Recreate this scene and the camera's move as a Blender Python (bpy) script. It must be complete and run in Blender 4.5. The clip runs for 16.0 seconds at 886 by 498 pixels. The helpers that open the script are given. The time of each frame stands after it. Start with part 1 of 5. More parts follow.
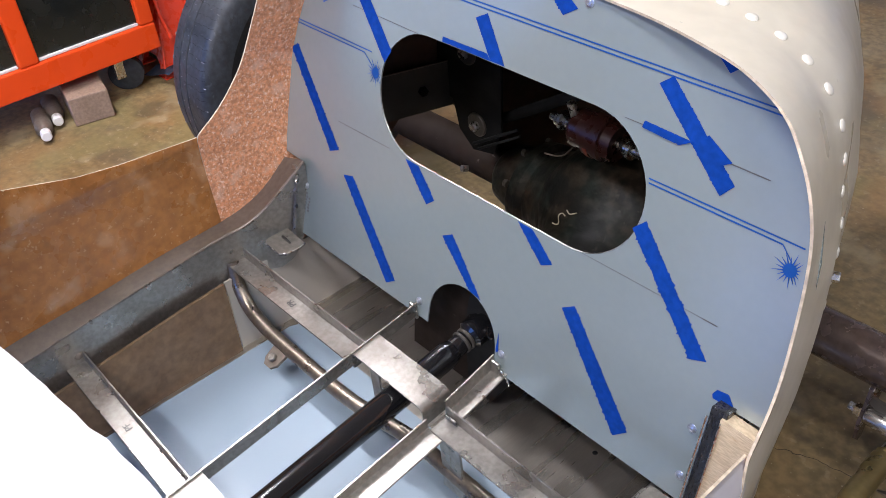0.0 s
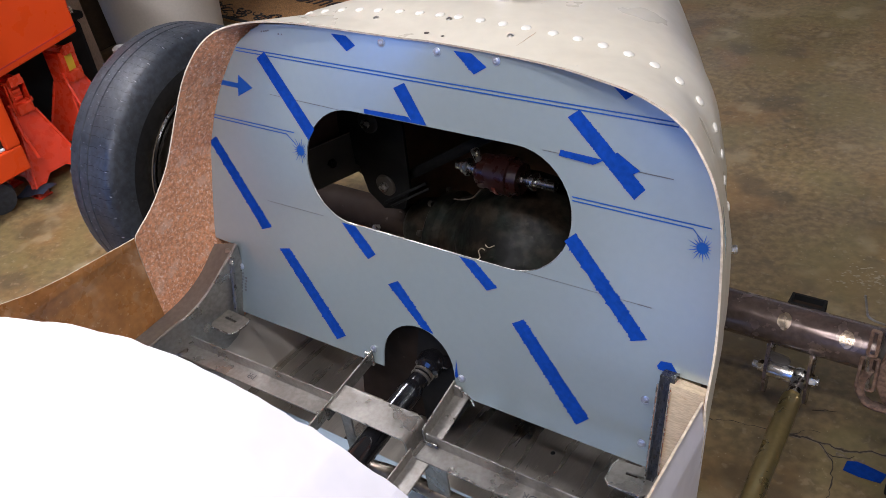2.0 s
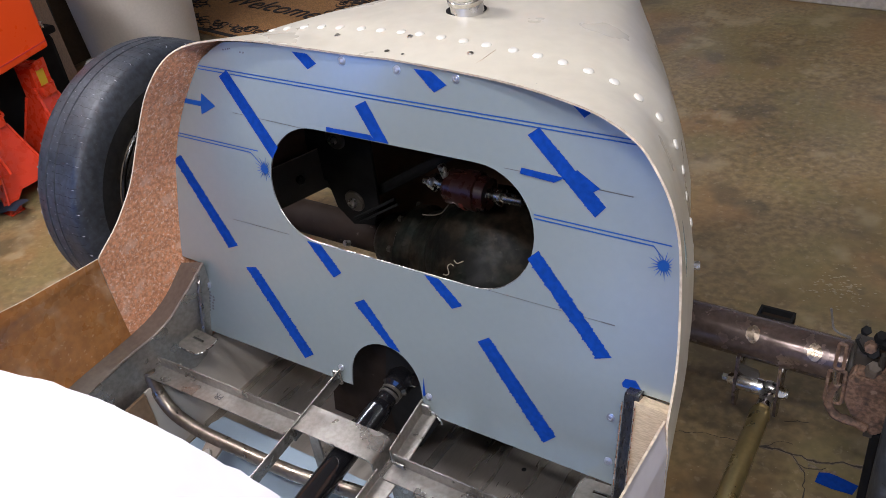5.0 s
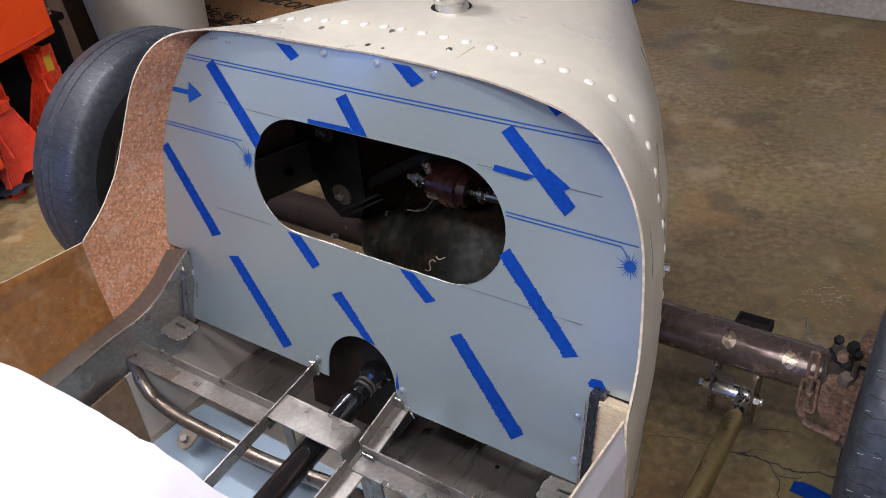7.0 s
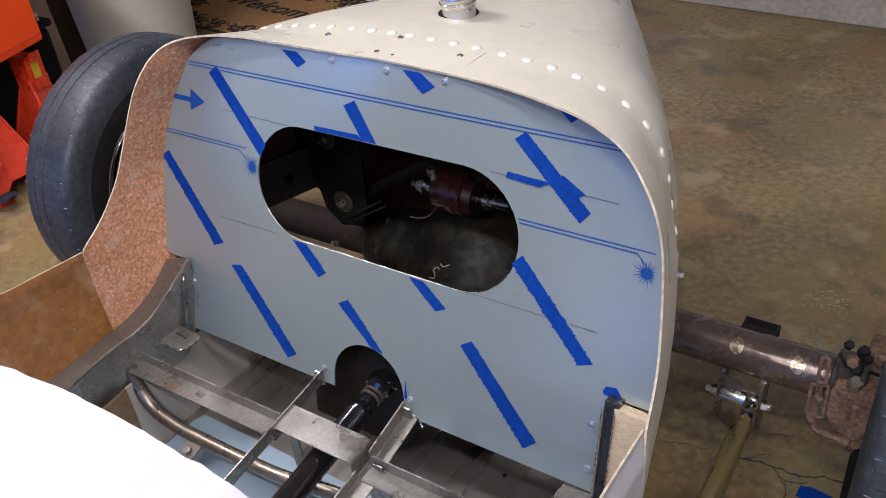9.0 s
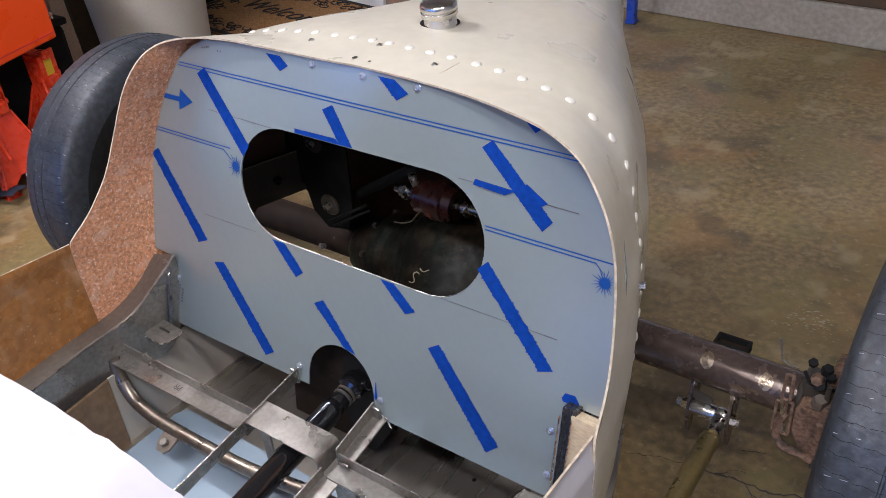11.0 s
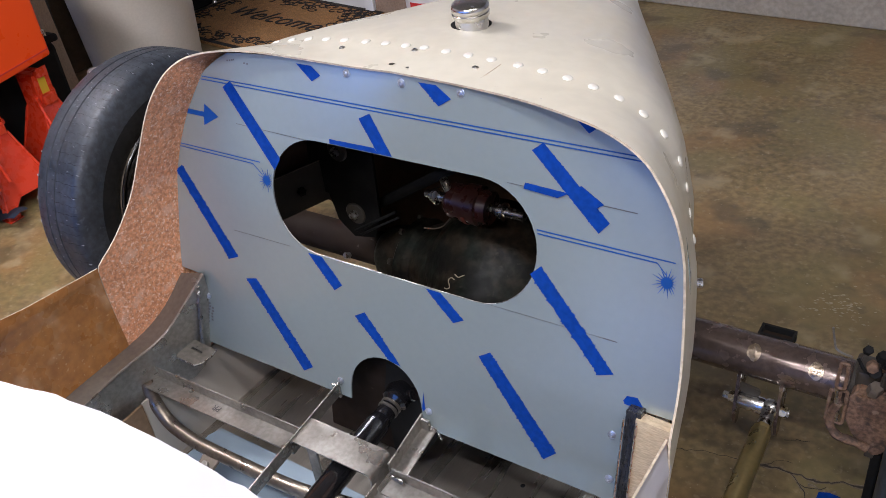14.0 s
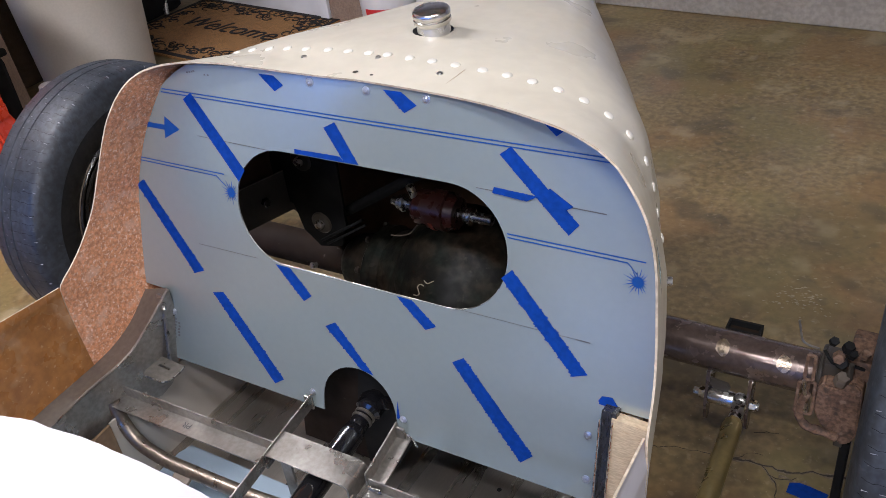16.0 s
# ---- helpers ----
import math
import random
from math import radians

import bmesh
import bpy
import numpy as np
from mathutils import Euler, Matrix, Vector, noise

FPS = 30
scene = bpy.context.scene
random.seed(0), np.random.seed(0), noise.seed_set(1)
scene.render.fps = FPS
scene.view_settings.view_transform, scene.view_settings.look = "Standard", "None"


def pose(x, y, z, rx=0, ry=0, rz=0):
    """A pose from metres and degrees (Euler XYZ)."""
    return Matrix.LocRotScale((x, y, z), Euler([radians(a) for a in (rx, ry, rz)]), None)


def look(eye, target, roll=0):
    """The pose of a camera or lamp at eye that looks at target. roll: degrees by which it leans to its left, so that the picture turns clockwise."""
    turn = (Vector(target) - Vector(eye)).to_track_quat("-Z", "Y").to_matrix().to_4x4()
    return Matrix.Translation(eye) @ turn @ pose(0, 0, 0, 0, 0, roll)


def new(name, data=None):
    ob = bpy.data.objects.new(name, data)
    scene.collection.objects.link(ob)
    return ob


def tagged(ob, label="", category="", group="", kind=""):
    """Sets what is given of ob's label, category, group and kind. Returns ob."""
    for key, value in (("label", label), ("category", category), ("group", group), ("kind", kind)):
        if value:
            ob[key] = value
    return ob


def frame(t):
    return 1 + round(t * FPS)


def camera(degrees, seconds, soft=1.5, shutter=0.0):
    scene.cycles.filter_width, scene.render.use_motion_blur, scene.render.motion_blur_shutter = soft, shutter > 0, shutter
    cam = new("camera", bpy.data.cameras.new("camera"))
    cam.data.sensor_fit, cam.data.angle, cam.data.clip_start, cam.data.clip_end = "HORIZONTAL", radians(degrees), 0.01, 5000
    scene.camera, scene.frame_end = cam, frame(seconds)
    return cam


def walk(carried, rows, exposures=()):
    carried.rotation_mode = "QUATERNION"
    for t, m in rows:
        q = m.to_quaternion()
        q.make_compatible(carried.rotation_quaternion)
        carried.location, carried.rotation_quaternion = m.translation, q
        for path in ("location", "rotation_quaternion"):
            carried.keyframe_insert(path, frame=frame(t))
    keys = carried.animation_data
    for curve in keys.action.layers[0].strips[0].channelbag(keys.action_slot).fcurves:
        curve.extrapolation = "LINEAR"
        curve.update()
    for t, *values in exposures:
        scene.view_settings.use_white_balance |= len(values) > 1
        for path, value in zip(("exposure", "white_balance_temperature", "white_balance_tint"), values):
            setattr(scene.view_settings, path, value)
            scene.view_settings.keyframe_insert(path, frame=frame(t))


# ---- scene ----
cam = camera(53.7, 16.0, soft=0.5)
PATH = [
    (0, (0.697, -0.503, 1.176), (-0.528, 0.487, -0.057), -5.2),
    (0.5, (0.74, -0.564, 1.194), (-0.365, 0.58, -0.019), -3.8),
    (1, (0.778, -0.607, 1.216), (-0.29, 0.62, 0.054), -3.0),
    (1.5, (0.711, -0.674, 1.231), (-0.33, 0.587, 0.08), -6.1),
    (2, (0.69, -0.688, 1.242), (-0.333, 0.601, 0.105), -8.2),
    (2.5, (0.7, -0.663, 1.243), (-0.322, 0.64, 0.122), -7.5),
    (3, (0.706, -0.654, 1.244), (-0.302, 0.658, 0.119), -7.3),
    (3.5, (0.708, -0.655, 1.247), (-0.306, 0.649, 0.12), -8.0),
    (5.8, (0.711, -0.654, 1.246), (-0.29, 0.659, 0.117), -8.4),
    (6, (0.719, -0.646, 1.243), (-0.282, 0.667, 0.114), -8.4),
    (6.5, (0.738, -0.635, 1.237), (-0.268, 0.676, 0.111), -6.9),
    (7, (0.76, -0.633, 1.238), (-0.27, 0.661, 0.114), -7.0),
    (7.5, (0.75, -0.638, 1.24), (-0.288, 0.648, 0.114), -6.5),
    (8, (0.721, -0.652, 1.242), (-0.318, 0.635, 0.117), -6.8),
    (8.5, (0.699, -0.662, 1.241), (-0.303, 0.649, 0.112), -6.5),
    (9, (0.72, -0.647, 1.239), (-0.277, 0.678, 0.12), -6.5),
    (9.5, (0.743, -0.642, 1.239), (-0.255, 0.687, 0.127), -6.5),
    (12, (0.801, -0.621, 1.242), (-0.268, 0.673, 0.154), -4.9),
    (12.5, (0.771, -0.636, 1.246), (-0.308, 0.649, 0.157), -5.4),
    (13, (0.737, -0.651, 1.246), (-0.344, 0.63, 0.154), -6.2),
    (13.5, (0.716, -0.651, 1.247), (-0.322, 0.658, 0.148), -6.7),
    (14, (0.701, -0.655, 1.247), (-0.303, 0.675, 0.141), -7.4),
    (14.5, (0.694, -0.666, 1.249), (-0.287, 0.677, 0.139), -8.2),
    (15, (0.683, -0.681, 1.249), (-0.278, 0.678, 0.139), -8.0),
    (15.5, (0.679, -0.676, 1.247), (-0.263, 0.695, 0.138), -7.7),
    (16, (0.688, -0.658, 1.248), (-0.242, 0.724, 0.142), -7.6),
]
walk(cam, [(t, look(eye, target, roll)) for t, eye, target, roll in PATH], [(0, 0.3, 6600, 18), (0.5, 0, 6600, 18), (16, 0, 6600, 18)])

# ---- light ----
world = bpy.data.worlds.new("world")
world.use_nodes = True
sky = world.node_tree.nodes.new("ShaderNodeTexSky")
sky.sky_type, sky.sun_disc, sky.sun_elevation, sky.sun_rotation = "NISHITA", False, radians(40), radians(0)
world.node_tree.links.new(sky.outputs["Color"], world.node_tree.nodes["Background"].inputs["Color"])
world.node_tree.nodes["Background"].inputs["Strength"].default_value = 0.1
scene.world = world


def area_lamp(name, m, sx, sy, watts, colour):
    data = bpy.data.lights.new(name, "AREA")
    data.shape, data.size, data.size_y, data.energy, data.color = "RECTANGLE", sx, sy, watts, colour
    ob = new(name, data)
    ob.matrix_world = m
    return ob


TUBES = [(0.15, -2.3, 2.52, 46.0), (1.5, -0.55, 2.52, 30.0), (-1.55, -0.15, 2.52, 72.0), (0.68, -1.2, 2.52, 50.0)]
for tx, ty, tz, watts in TUBES:
    area_lamp("tube_light", pose(tx, ty, tz - 0.07), 1.15, 0.12, watts, (0.93, 0.96, 1.0))

# ---- materials ----


def material(name, colour, rough=0.5, metal=0.0, second=None, scale=8.0, amount=0.5, fine=0.0, fine_scale=120.0, bump=0.0, bump_scale=60.0,
             coat=0.0, spec=0.5, stretch=(1, 1, 1), rough_vary=0.12, sharp=0.0, fleck=None):
    """Principled surface with two scales of colour variation, uneven gloss and fine relief, in metres of the object."""
    m = bpy.data.materials.new(name)
    m.use_nodes = True
    n, l = m.node_tree.nodes, m.node_tree.links
    b = n["Principled BSDF"]
    b.inputs["Metallic"].default_value = metal
    b.inputs["Coat Weight"].default_value = coat
    b.inputs["Coat Roughness"].default_value = 0.15
    b.inputs["Specular IOR Level"].default_value = spec
    where = n.new("ShaderNodeTexCoord")
    size = n.new("ShaderNodeMapping")
    size.inputs["Scale"].default_value = stretch
    l.new(where.outputs["Object"], size.inputs["Vector"])

    def cloud(s, detail=4.0):
        t = n.new("ShaderNodeTexNoise")
        t.inputs["Scale"].default_value, t.inputs["Detail"].default_value = s, detail
        l.new(size.outputs["Vector"], t.inputs["Vector"])
        return t.outputs["Fac"]

    def ramp(fac, a, z, lo=0.35, hi=0.65):
        r = n.new("ShaderNodeMapRange")
        r.inputs["From Min"].default_value, r.inputs["From Max"].default_value = lo, hi
        r.inputs["To Min"].default_value, r.inputs["To Max"].default_value = a, z
        l.new(fac, r.inputs["Value"])
        return r.outputs["Result"]

    second = second or tuple(c * 0.8 for c in colour)
    mix = n.new("ShaderNodeMix")
    mix.data_type = "RGBA"
    mix.inputs["A"].default_value, mix.inputs["B"].default_value = (*colour, 1), (*second, 1)
    w = 0.15 * (1 - sharp)
    l.new(ramp(cloud(scale, 6.0), 0, amount, 0.5 - w, 0.5 + w), mix.inputs["Factor"])
    out = mix.outputs["Result"]
    if fine:
        grain = n.new("ShaderNodeMix")
        grain.data_type, grain.blend_type = "RGBA", "MULTIPLY"
        grain.inputs["Factor"].default_value = 1.0
        l.new(out, grain.inputs["A"])
        g = n.new("ShaderNodeCombineColor")
        v = ramp(cloud(fine_scale, 2.0), 1 - fine, 1 + fine)
        for k in ("Red", "Green", "Blue"):
            l.new(v, g.inputs[k])
        l.new(g.outputs["Color"], grain.inputs["B"])
        out = grain.outputs["Result"]
    for tint, s, cut, much in fleck or ():
        spots = n.new("ShaderNodeMix")
        spots.data_type = "RGBA"
        spots.inputs["B"].default_value = (*tint, 1)
        l.new(out, spots.inputs["A"])
        l.new(ramp(cloud(s, 3.0), 0, much, cut, cut + 0.08), spots.inputs["Factor"])
        out = spots.outputs["Result"]
    l.new(out, b.inputs["Base Color"])
    l.new(ramp(cloud(scale * 2.3), max(rough - rough_vary, 0.03), min(rough + rough_vary, 1)), b.inputs["Roughness"])
    if bump:
        h = n.new("ShaderNodeBump")
        h.inputs["Strength"].default_value, h.inputs["Distance"].default_value = bump, 0.002
        l.new(cloud(bump_scale, 3.0), h.inputs["Height"])
        l.new(h.outputs["Normal"], b.inputs["Normal"])
    return m


M = dict(
    floor=material("garage concrete", (0.26, 0.19, 0.09), 0.42, second=(0.14, 0.098, 0.04), scale=1.7, amount=0.95, fine=0.24, fine_scale=52, bump=0.25, bump_scale=90, fleck=[((0.24, 0.135, 0.05), 2.3, 0.5, 0.55), ((0.185, 0.155, 0.06), 3.1, 0.5, 0.5), ((0.37, 0.3, 0.17), 5.5, 0.58, 0.5), ((0.09, 0.068, 0.036), 4.4, 0.57, 0.65), ((0.11, 0.08, 0.042), 19, 0.61, 0.55), ((0.34, 0.27, 0.165), 46, 0.61, 0.4), ((0.46, 0.39, 0.27), 130, 0.67, 0.5)]),
    wall=material("wall paint", (0.62, 0.63, 0.66), 0.7, second=(0.56, 0.57, 0.6), scale=1.2, fine=0.05, bump=0.1),
    footing=material("bare concrete footing", (0.34, 0.31, 0.26), 0.75, second=(0.24, 0.22, 0.18), scale=4, fine=0.12, fine_scale=60, bump=0.4, bump_scale=40),
    ceiling=material("ceiling board", (0.55, 0.54, 0.5), 0.8, scale=2),
    white_gel=material("white gelcoat", (0.49, 0.48, 0.502), 0.45, second=(0.43, 0.42, 0.44), scale=7, amount=0.7, fine=0.03, fine_scale=50, fleck=[((0.45, 0.42, 0.38), 80, 0.72, 0.7)], coat=0.1, bump=0.06, bump_scale=30),
    matte=material("matt black", (0.008, 0.008, 0.008), 0.8, spec=0.2),
    cream=material("cream gelcoat", (0.54, 0.505, 0.41), 0.36, second=(0.5, 0.46, 0.365), scale=3.5, amount=0.7, fine=0.03, fine_scale=45, coat=0.18, bump=0.05, bump_scale=25, fleck=[((0.43, 0.38, 0.29), 14, 0.6, 0.12), ((0.3, 0.26, 0.2), 110, 0.72, 0.5)]),
    glass_raw=material("raw fibreglass", (0.58, 0.26, 0.13), 0.4, second=(0.49, 0.2, 0.09), scale=20, amount=0.6, fine=0.26, fine_scale=160, bump=0.6, bump_scale=170, coat=0.25, fleck=[((0.82, 0.6, 0.46), 190, 0.585, 0.75), ((0.74, 0.52, 0.38), 330, 0.57, 0.55), ((0.26, 0.09, 0.045), 210, 0.6, 0.5), ((0.66, 0.44, 0.33), 26, 0.58, 0.45)]),
    resin=material("smooth orange resin", (0.34, 0.145, 0.042), 0.33, second=(0.24, 0.095, 0.028), scale=8, amount=0.85, fine=0.15, fine_scale=70, bump=0.25, bump_scale=50, coat=0.25, fleck=[((0.52, 0.34, 0.2), 150, 0.64, 0.7), ((0.45, 0.28, 0.16), 13, 0.57, 0.5), ((0.14, 0.055, 0.02), 24, 0.63, 0.35)]),
    edge=material("cut laminate edge", (0.42, 0.35, 0.26), 0.8, fine=0.2),
    film=material("grey blue protective film", (0.3, 0.36, 0.362), 0.22, 0.42, second=(0.288, 0.346, 0.348), scale=1.5, amount=0.5, coat=1.0, spec=0.6, rough_vary=0.02, fine=0.012, fine_scale=90),
    tape=material("blue tape", (0.001, 0.036, 0.235), 0.85, second=(0.001, 0.03, 0.19), scale=30, fine=0.12, spec=0.1),
    print=material("blue film print", (0.001, 0.055, 0.25), 0.5, spec=0.3),
    pencil=material("pencil", (0.07, 0.07, 0.075), 0.7),
    steel=material("bare steel", (0.36, 0.345, 0.315), 0.34, 0.85, second=(0.23, 0.215, 0.19), scale=10, amount=0.8, fine=0.12, fine_scale=140, bump=0.07, bump_scale=160, rough_vary=0.1),
    mill=material("dull mill-scale steel", (0.17, 0.14, 0.11), 0.5, 0.3, second=(0.13, 0.105, 0.085), scale=14, amount=0.7, fine=0.1, fine_scale=120, bump=0.1),
    weld=material("weld bead", (0.36, 0.34, 0.31), 0.35, 1.0, second=(0.2, 0.19, 0.18), scale=60, bump=0.8, bump_scale=160),
    sheet=material("brushed sheet", (0.56, 0.52, 0.455), 0.3, 0.88, second=(0.46, 0.415, 0.35), scale=3, amount=0.75, rough_vary=0.06, fine=0.05, stretch=(6, 0.6, 1)),
    sideplate=material("dull sheet side", (0.5, 0.46, 0.4), 0.45, 0.3, second=(0.44, 0.4, 0.34), scale=6),
    screwtop=material("bright screw zinc", (0.45, 0.48, 0.53), 0.3, 0.7),
    # speckled dark brown, with shade included in the colour
    shade_brown=material("dark brown with shade in it", (0.022, 0.014, 0.0095), 0.78, second=(0.012, 0.008, 0.006), scale=12, spec=0.12, fleck=[((0.1, 0.085, 0.07), 70, 0.68, 0.6)]),
    # brown resin with the shade inside the tail put into its colour
    inner_shade=material("brown resin darkened by inside shade", (0.075, 0.034, 0.02), 0.55, second=(0.05, 0.021, 0.013), scale=9, amount=0.8, fine=0.12, fine_scale=60, bump=0.15),
    pan=material("pale blue film", (0.31, 0.4, 0.47), 0.42, second=(0.28, 0.36, 0.42), scale=4, coat=0.1, bump=0.05, bump_scale=14),
    black=material("black enamel", (0.006, 0.006, 0.007), 0.07, coat=0.6, second=(0.009, 0.009, 0.01), rough_vary=0.03),
    dark=material("oily black casting", (0.04, 0.036, 0.03), 0.5, second=(0.06, 0.045, 0.03), scale=20, bump=0.5, bump_scale=60),
    rustbrown=material("brown painted steel", (0.13, 0.095, 0.08), 0.2, 0.55, second=(0.08, 0.058, 0.05), scale=14, amount=0.8, fine=0.2, bump=0.18, bump_scale=70, fleck=[((0.3, 0.26, 0.22), 55, 0.67, 0.5)]),
    rust=material("rusty brake iron", (0.2, 0.118, 0.075), 0.75, 0.1, second=(0.09, 0.05, 0.032), scale=30, amount=0.9, fine=0.35, fine_scale=160, bump=0.9, bump_scale=110, fleck=[((0.34, 0.24, 0.17), 60, 0.6, 0.5), ((0.04, 0.028, 0.023), 45, 0.58, 0.7)]),
    rubber=material("tyre rubber", (0.03, 0.036, 0.045), 0.5, second=(0.016, 0.02, 0.026), scale=7, amount=0.9, fine=0.3, fine_scale=80, bump=0.35, bump_scale=110, fleck=[((0.085, 0.093, 0.105), 55, 0.65, 0.5), ((0.2, 0.205, 0.21), 240, 0.7, 0.4)]),
    scuffed=material("pale scuffed concrete", (0.36, 0.31, 0.22), 0.8),
    tick=material("dusty tread cut", (0.26, 0.27, 0.29), 0.8),
    diff=material("oily green-grey casting", (0.011, 0.0145, 0.0115), 0.55, second=(0.032, 0.021, 0.013), scale=16, amount=0.85, spec=0.2, fine=0.4, fine_scale=70, bump=1.0, bump_scale=55, fleck=[((0.006, 0.006, 0.0055), 20, 0.53, 0.8), ((0.045, 0.04, 0.03), 60, 0.66, 0.5)]),
    sidewall=material("black sidewall", (0.009, 0.0095, 0.0105), 0.55, spec=0.3, second=(0.014, 0.0145, 0.016), scale=20, bump=0.15, fine=0.2),
    tubing=material("weathered brown tube", (0.26, 0.22, 0.175), 0.36, 0.85, second=(0.19, 0.15, 0.115), scale=22, amount=0.7, fine=0.12, fine_scale=120, bump=0.1),
    wine=material("dark wine-red paint", (0.05, 0.014, 0.01), 0.3, second=(0.03, 0.01, 0.008), scale=20),
    goldzinc=material("pale gold zinc", (0.72, 0.62, 0.42), 0.26, 1.0, second=(0.6, 0.5, 0.32), scale=40),
    neck=material("bright machined neck", (0.62, 0.6, 0.55), 0.34, 0.9, second=(0.5, 0.48, 0.43), scale=18),
    hanger=material("dull brown laminate", (0.19, 0.12, 0.065), 0.6, second=(0.13, 0.08, 0.045), scale=12, amount=0.8, fine=0.15, fine_scale=80, bump=0.3),
    patch=material("ground rusty patch", (0.4, 0.33, 0.25), 0.28, 0.8, second=(0.2, 0.145, 0.1), scale=45, amount=0.95, bump=0.25),
    rim=material("black rim", (0.01, 0.01, 0.011), 0.25, coat=0.3),
    zinc=material("zinc plate", (0.62, 0.61, 0.58), 0.28, 1.0, second=(0.42, 0.41, 0.38), scale=60),
    brass=material("yellow zinc rod", (0.5, 0.4, 0.17), 0.34, 0.9, second=(0.43, 0.34, 0.14), scale=9, amount=0.4, fine=0.05),
    chrome=material("polished steel", (0.6, 0.585, 0.55), 0.24, 1.0, second=(0.5, 0.48, 0.44), scale=30, rough_vary=0.06),
    red=material("red tool cabinet paint", (0.82, 0.075, 0.01), 0.35, second=(0.74, 0.062, 0.009), scale=6, spec=0.3),
    jackred=material("red jack paint", (0.8, 0.06, 0.02), 0.3, second=(0.62, 0.042, 0.014), scale=20, coat=0.25, bump=0.1),
    yellow=material("yellow label", (0.72, 0.48, 0.03), 0.5),
    darkpanel=material("dark glass panel", (0.012, 0.014, 0.013), 0.25, coat=0.2),
    wood=material("raw timber", (0.5, 0.42, 0.29), 0.65, second=(0.43, 0.34, 0.22), scale=10, stretch=(1, 1, 6), fine=0.15, bump=0.2, fleck=[((0.3, 0.2, 0.1), 60, 0.7, 0.6)]),
    greywood=material("grey block", (0.30, 0.21, 0.15), 0.75, second=(0.22, 0.15, 0.1), scale=14, fine=0.12),
    white=material("white enamel", (0.56, 0.525, 0.46), 0.5, second=(0.48, 0.445, 0.38), scale=3, amount=0.7, fine=0.03),
    plastic=material("white plastic", (0.78, 0.77, 0.75), 0.4),
    mat=material("coir mat", (0.30, 0.15, 0.05), 0.95, second=(0.2, 0.1, 0.035), scale=40, fine=0.4, fine_scale=200, bump=0.8, bump_scale=220),
    matblack=material("black mat print", (0.012, 0.01, 0.009), 0.9, fine=0.3),
    blue=material("blue painted steel", (0.012, 0.06, 0.4), 0.35),
    sill=material("dark timber sill", (0.09, 0.055, 0.03), 0.7, second=(0.05, 0.032, 0.02), scale=5, stretch=(1, 6, 6), fine=0.2),
    worn=material("worn black steel", (0.01, 0.01, 0.011), 0.3, 0.0, second=(0.03, 0.03, 0.03), scale=30, amount=0.7, stretch=(6, 6, 0.6), coat=0.3, fleck=[((0.35, 0.35, 0.35), 45, 0.66, 0.8)]),
    rivetpaint=material("bright cream rivet", (0.66, 0.635, 0.56), 0.35, coat=0.2),
    lamp=material("lamp housing", (0.7, 0.7, 0.7), 0.5),
    crack=material("floor crack", (0.045, 0.035, 0.027), 0.95),
    spall=material("spalled concrete", (0.21, 0.17, 0.12), 0.9, second=(0.12, 0.095, 0.065), scale=60, amount=0.9, fine=0.25, fine_scale=200, bump=0.8, bump_scale=120),
    tarp=material("blue cloth", (0.008, 0.016, 0.034), 0.85, fine=0.2),
    redlabel=material("red label", (0.6, 0.03, 0.03), 0.5),
    caliper=material("dull orange cylinder", (0.25, 0.05, 0.03), 0.5, second=(0.12, 0.03, 0.02), scale=40),
)

# ---- builders ----


def part(name, bm, mat, parent=None, label="", smooth=False):
    me = bpy.data.meshes.new(name)
    bmesh.ops.recalc_face_normals(bm, faces=bm.faces[:])
    bm.to_mesh(me)
    bm.free()
    me.materials.append(M[mat])
    if smooth:
        me.shade_smooth()
        me.set_sharp_from_angle(angle=radians(38))
    ob = new(name, me)
    ob.parent = parent
    if label:
        tagged(ob, label)
    return ob


def thing(name, label, category, group="", kind="", at=(0, 0, 0)):
    ob = new(name)
    ob.location = at
    ob.empty_display_size = 0.05
    return tagged(ob, label, category, group, kind)


def block(bm, lo, hi, bevel=0.0, m=None):
    """A bevelled box between two corners, turned by m."""
    lo, hi = Vector(lo), Vector(hi)
    r = bmesh.ops.create_cube(bm, size=1.0)
    vs = r["verts"]
    bmesh.ops.scale(bm, vec=hi - lo, verts=vs)
    bmesh.ops.translate(bm, vec=(lo + hi) / 2, verts=vs)
    if bevel:
        es = list({e for v in vs for e in v.link_edges})
        b = bmesh.ops.bevel(bm, geom=es, offset=bevel, segments=2, affect="EDGES", profile=0.5)
        vs = list({v for f in b["faces"] for v in f.verts} | {v for v in vs if v.is_valid})
        seen, todo = set(vs), list(vs)
        while todo:
            for e in todo.pop().link_edges:
                for v in e.verts:
                    if v not in seen:
                        seen.add(v)
                        todo.append(v)
        vs = list(seen)
    if m is not None:
        bmesh.ops.transform(bm, matrix=m, verts=vs)
    return bm


def box(lo, hi, bevel=0.0, m=None):
    return block(bmesh.new(), lo, hi, bevel, m)


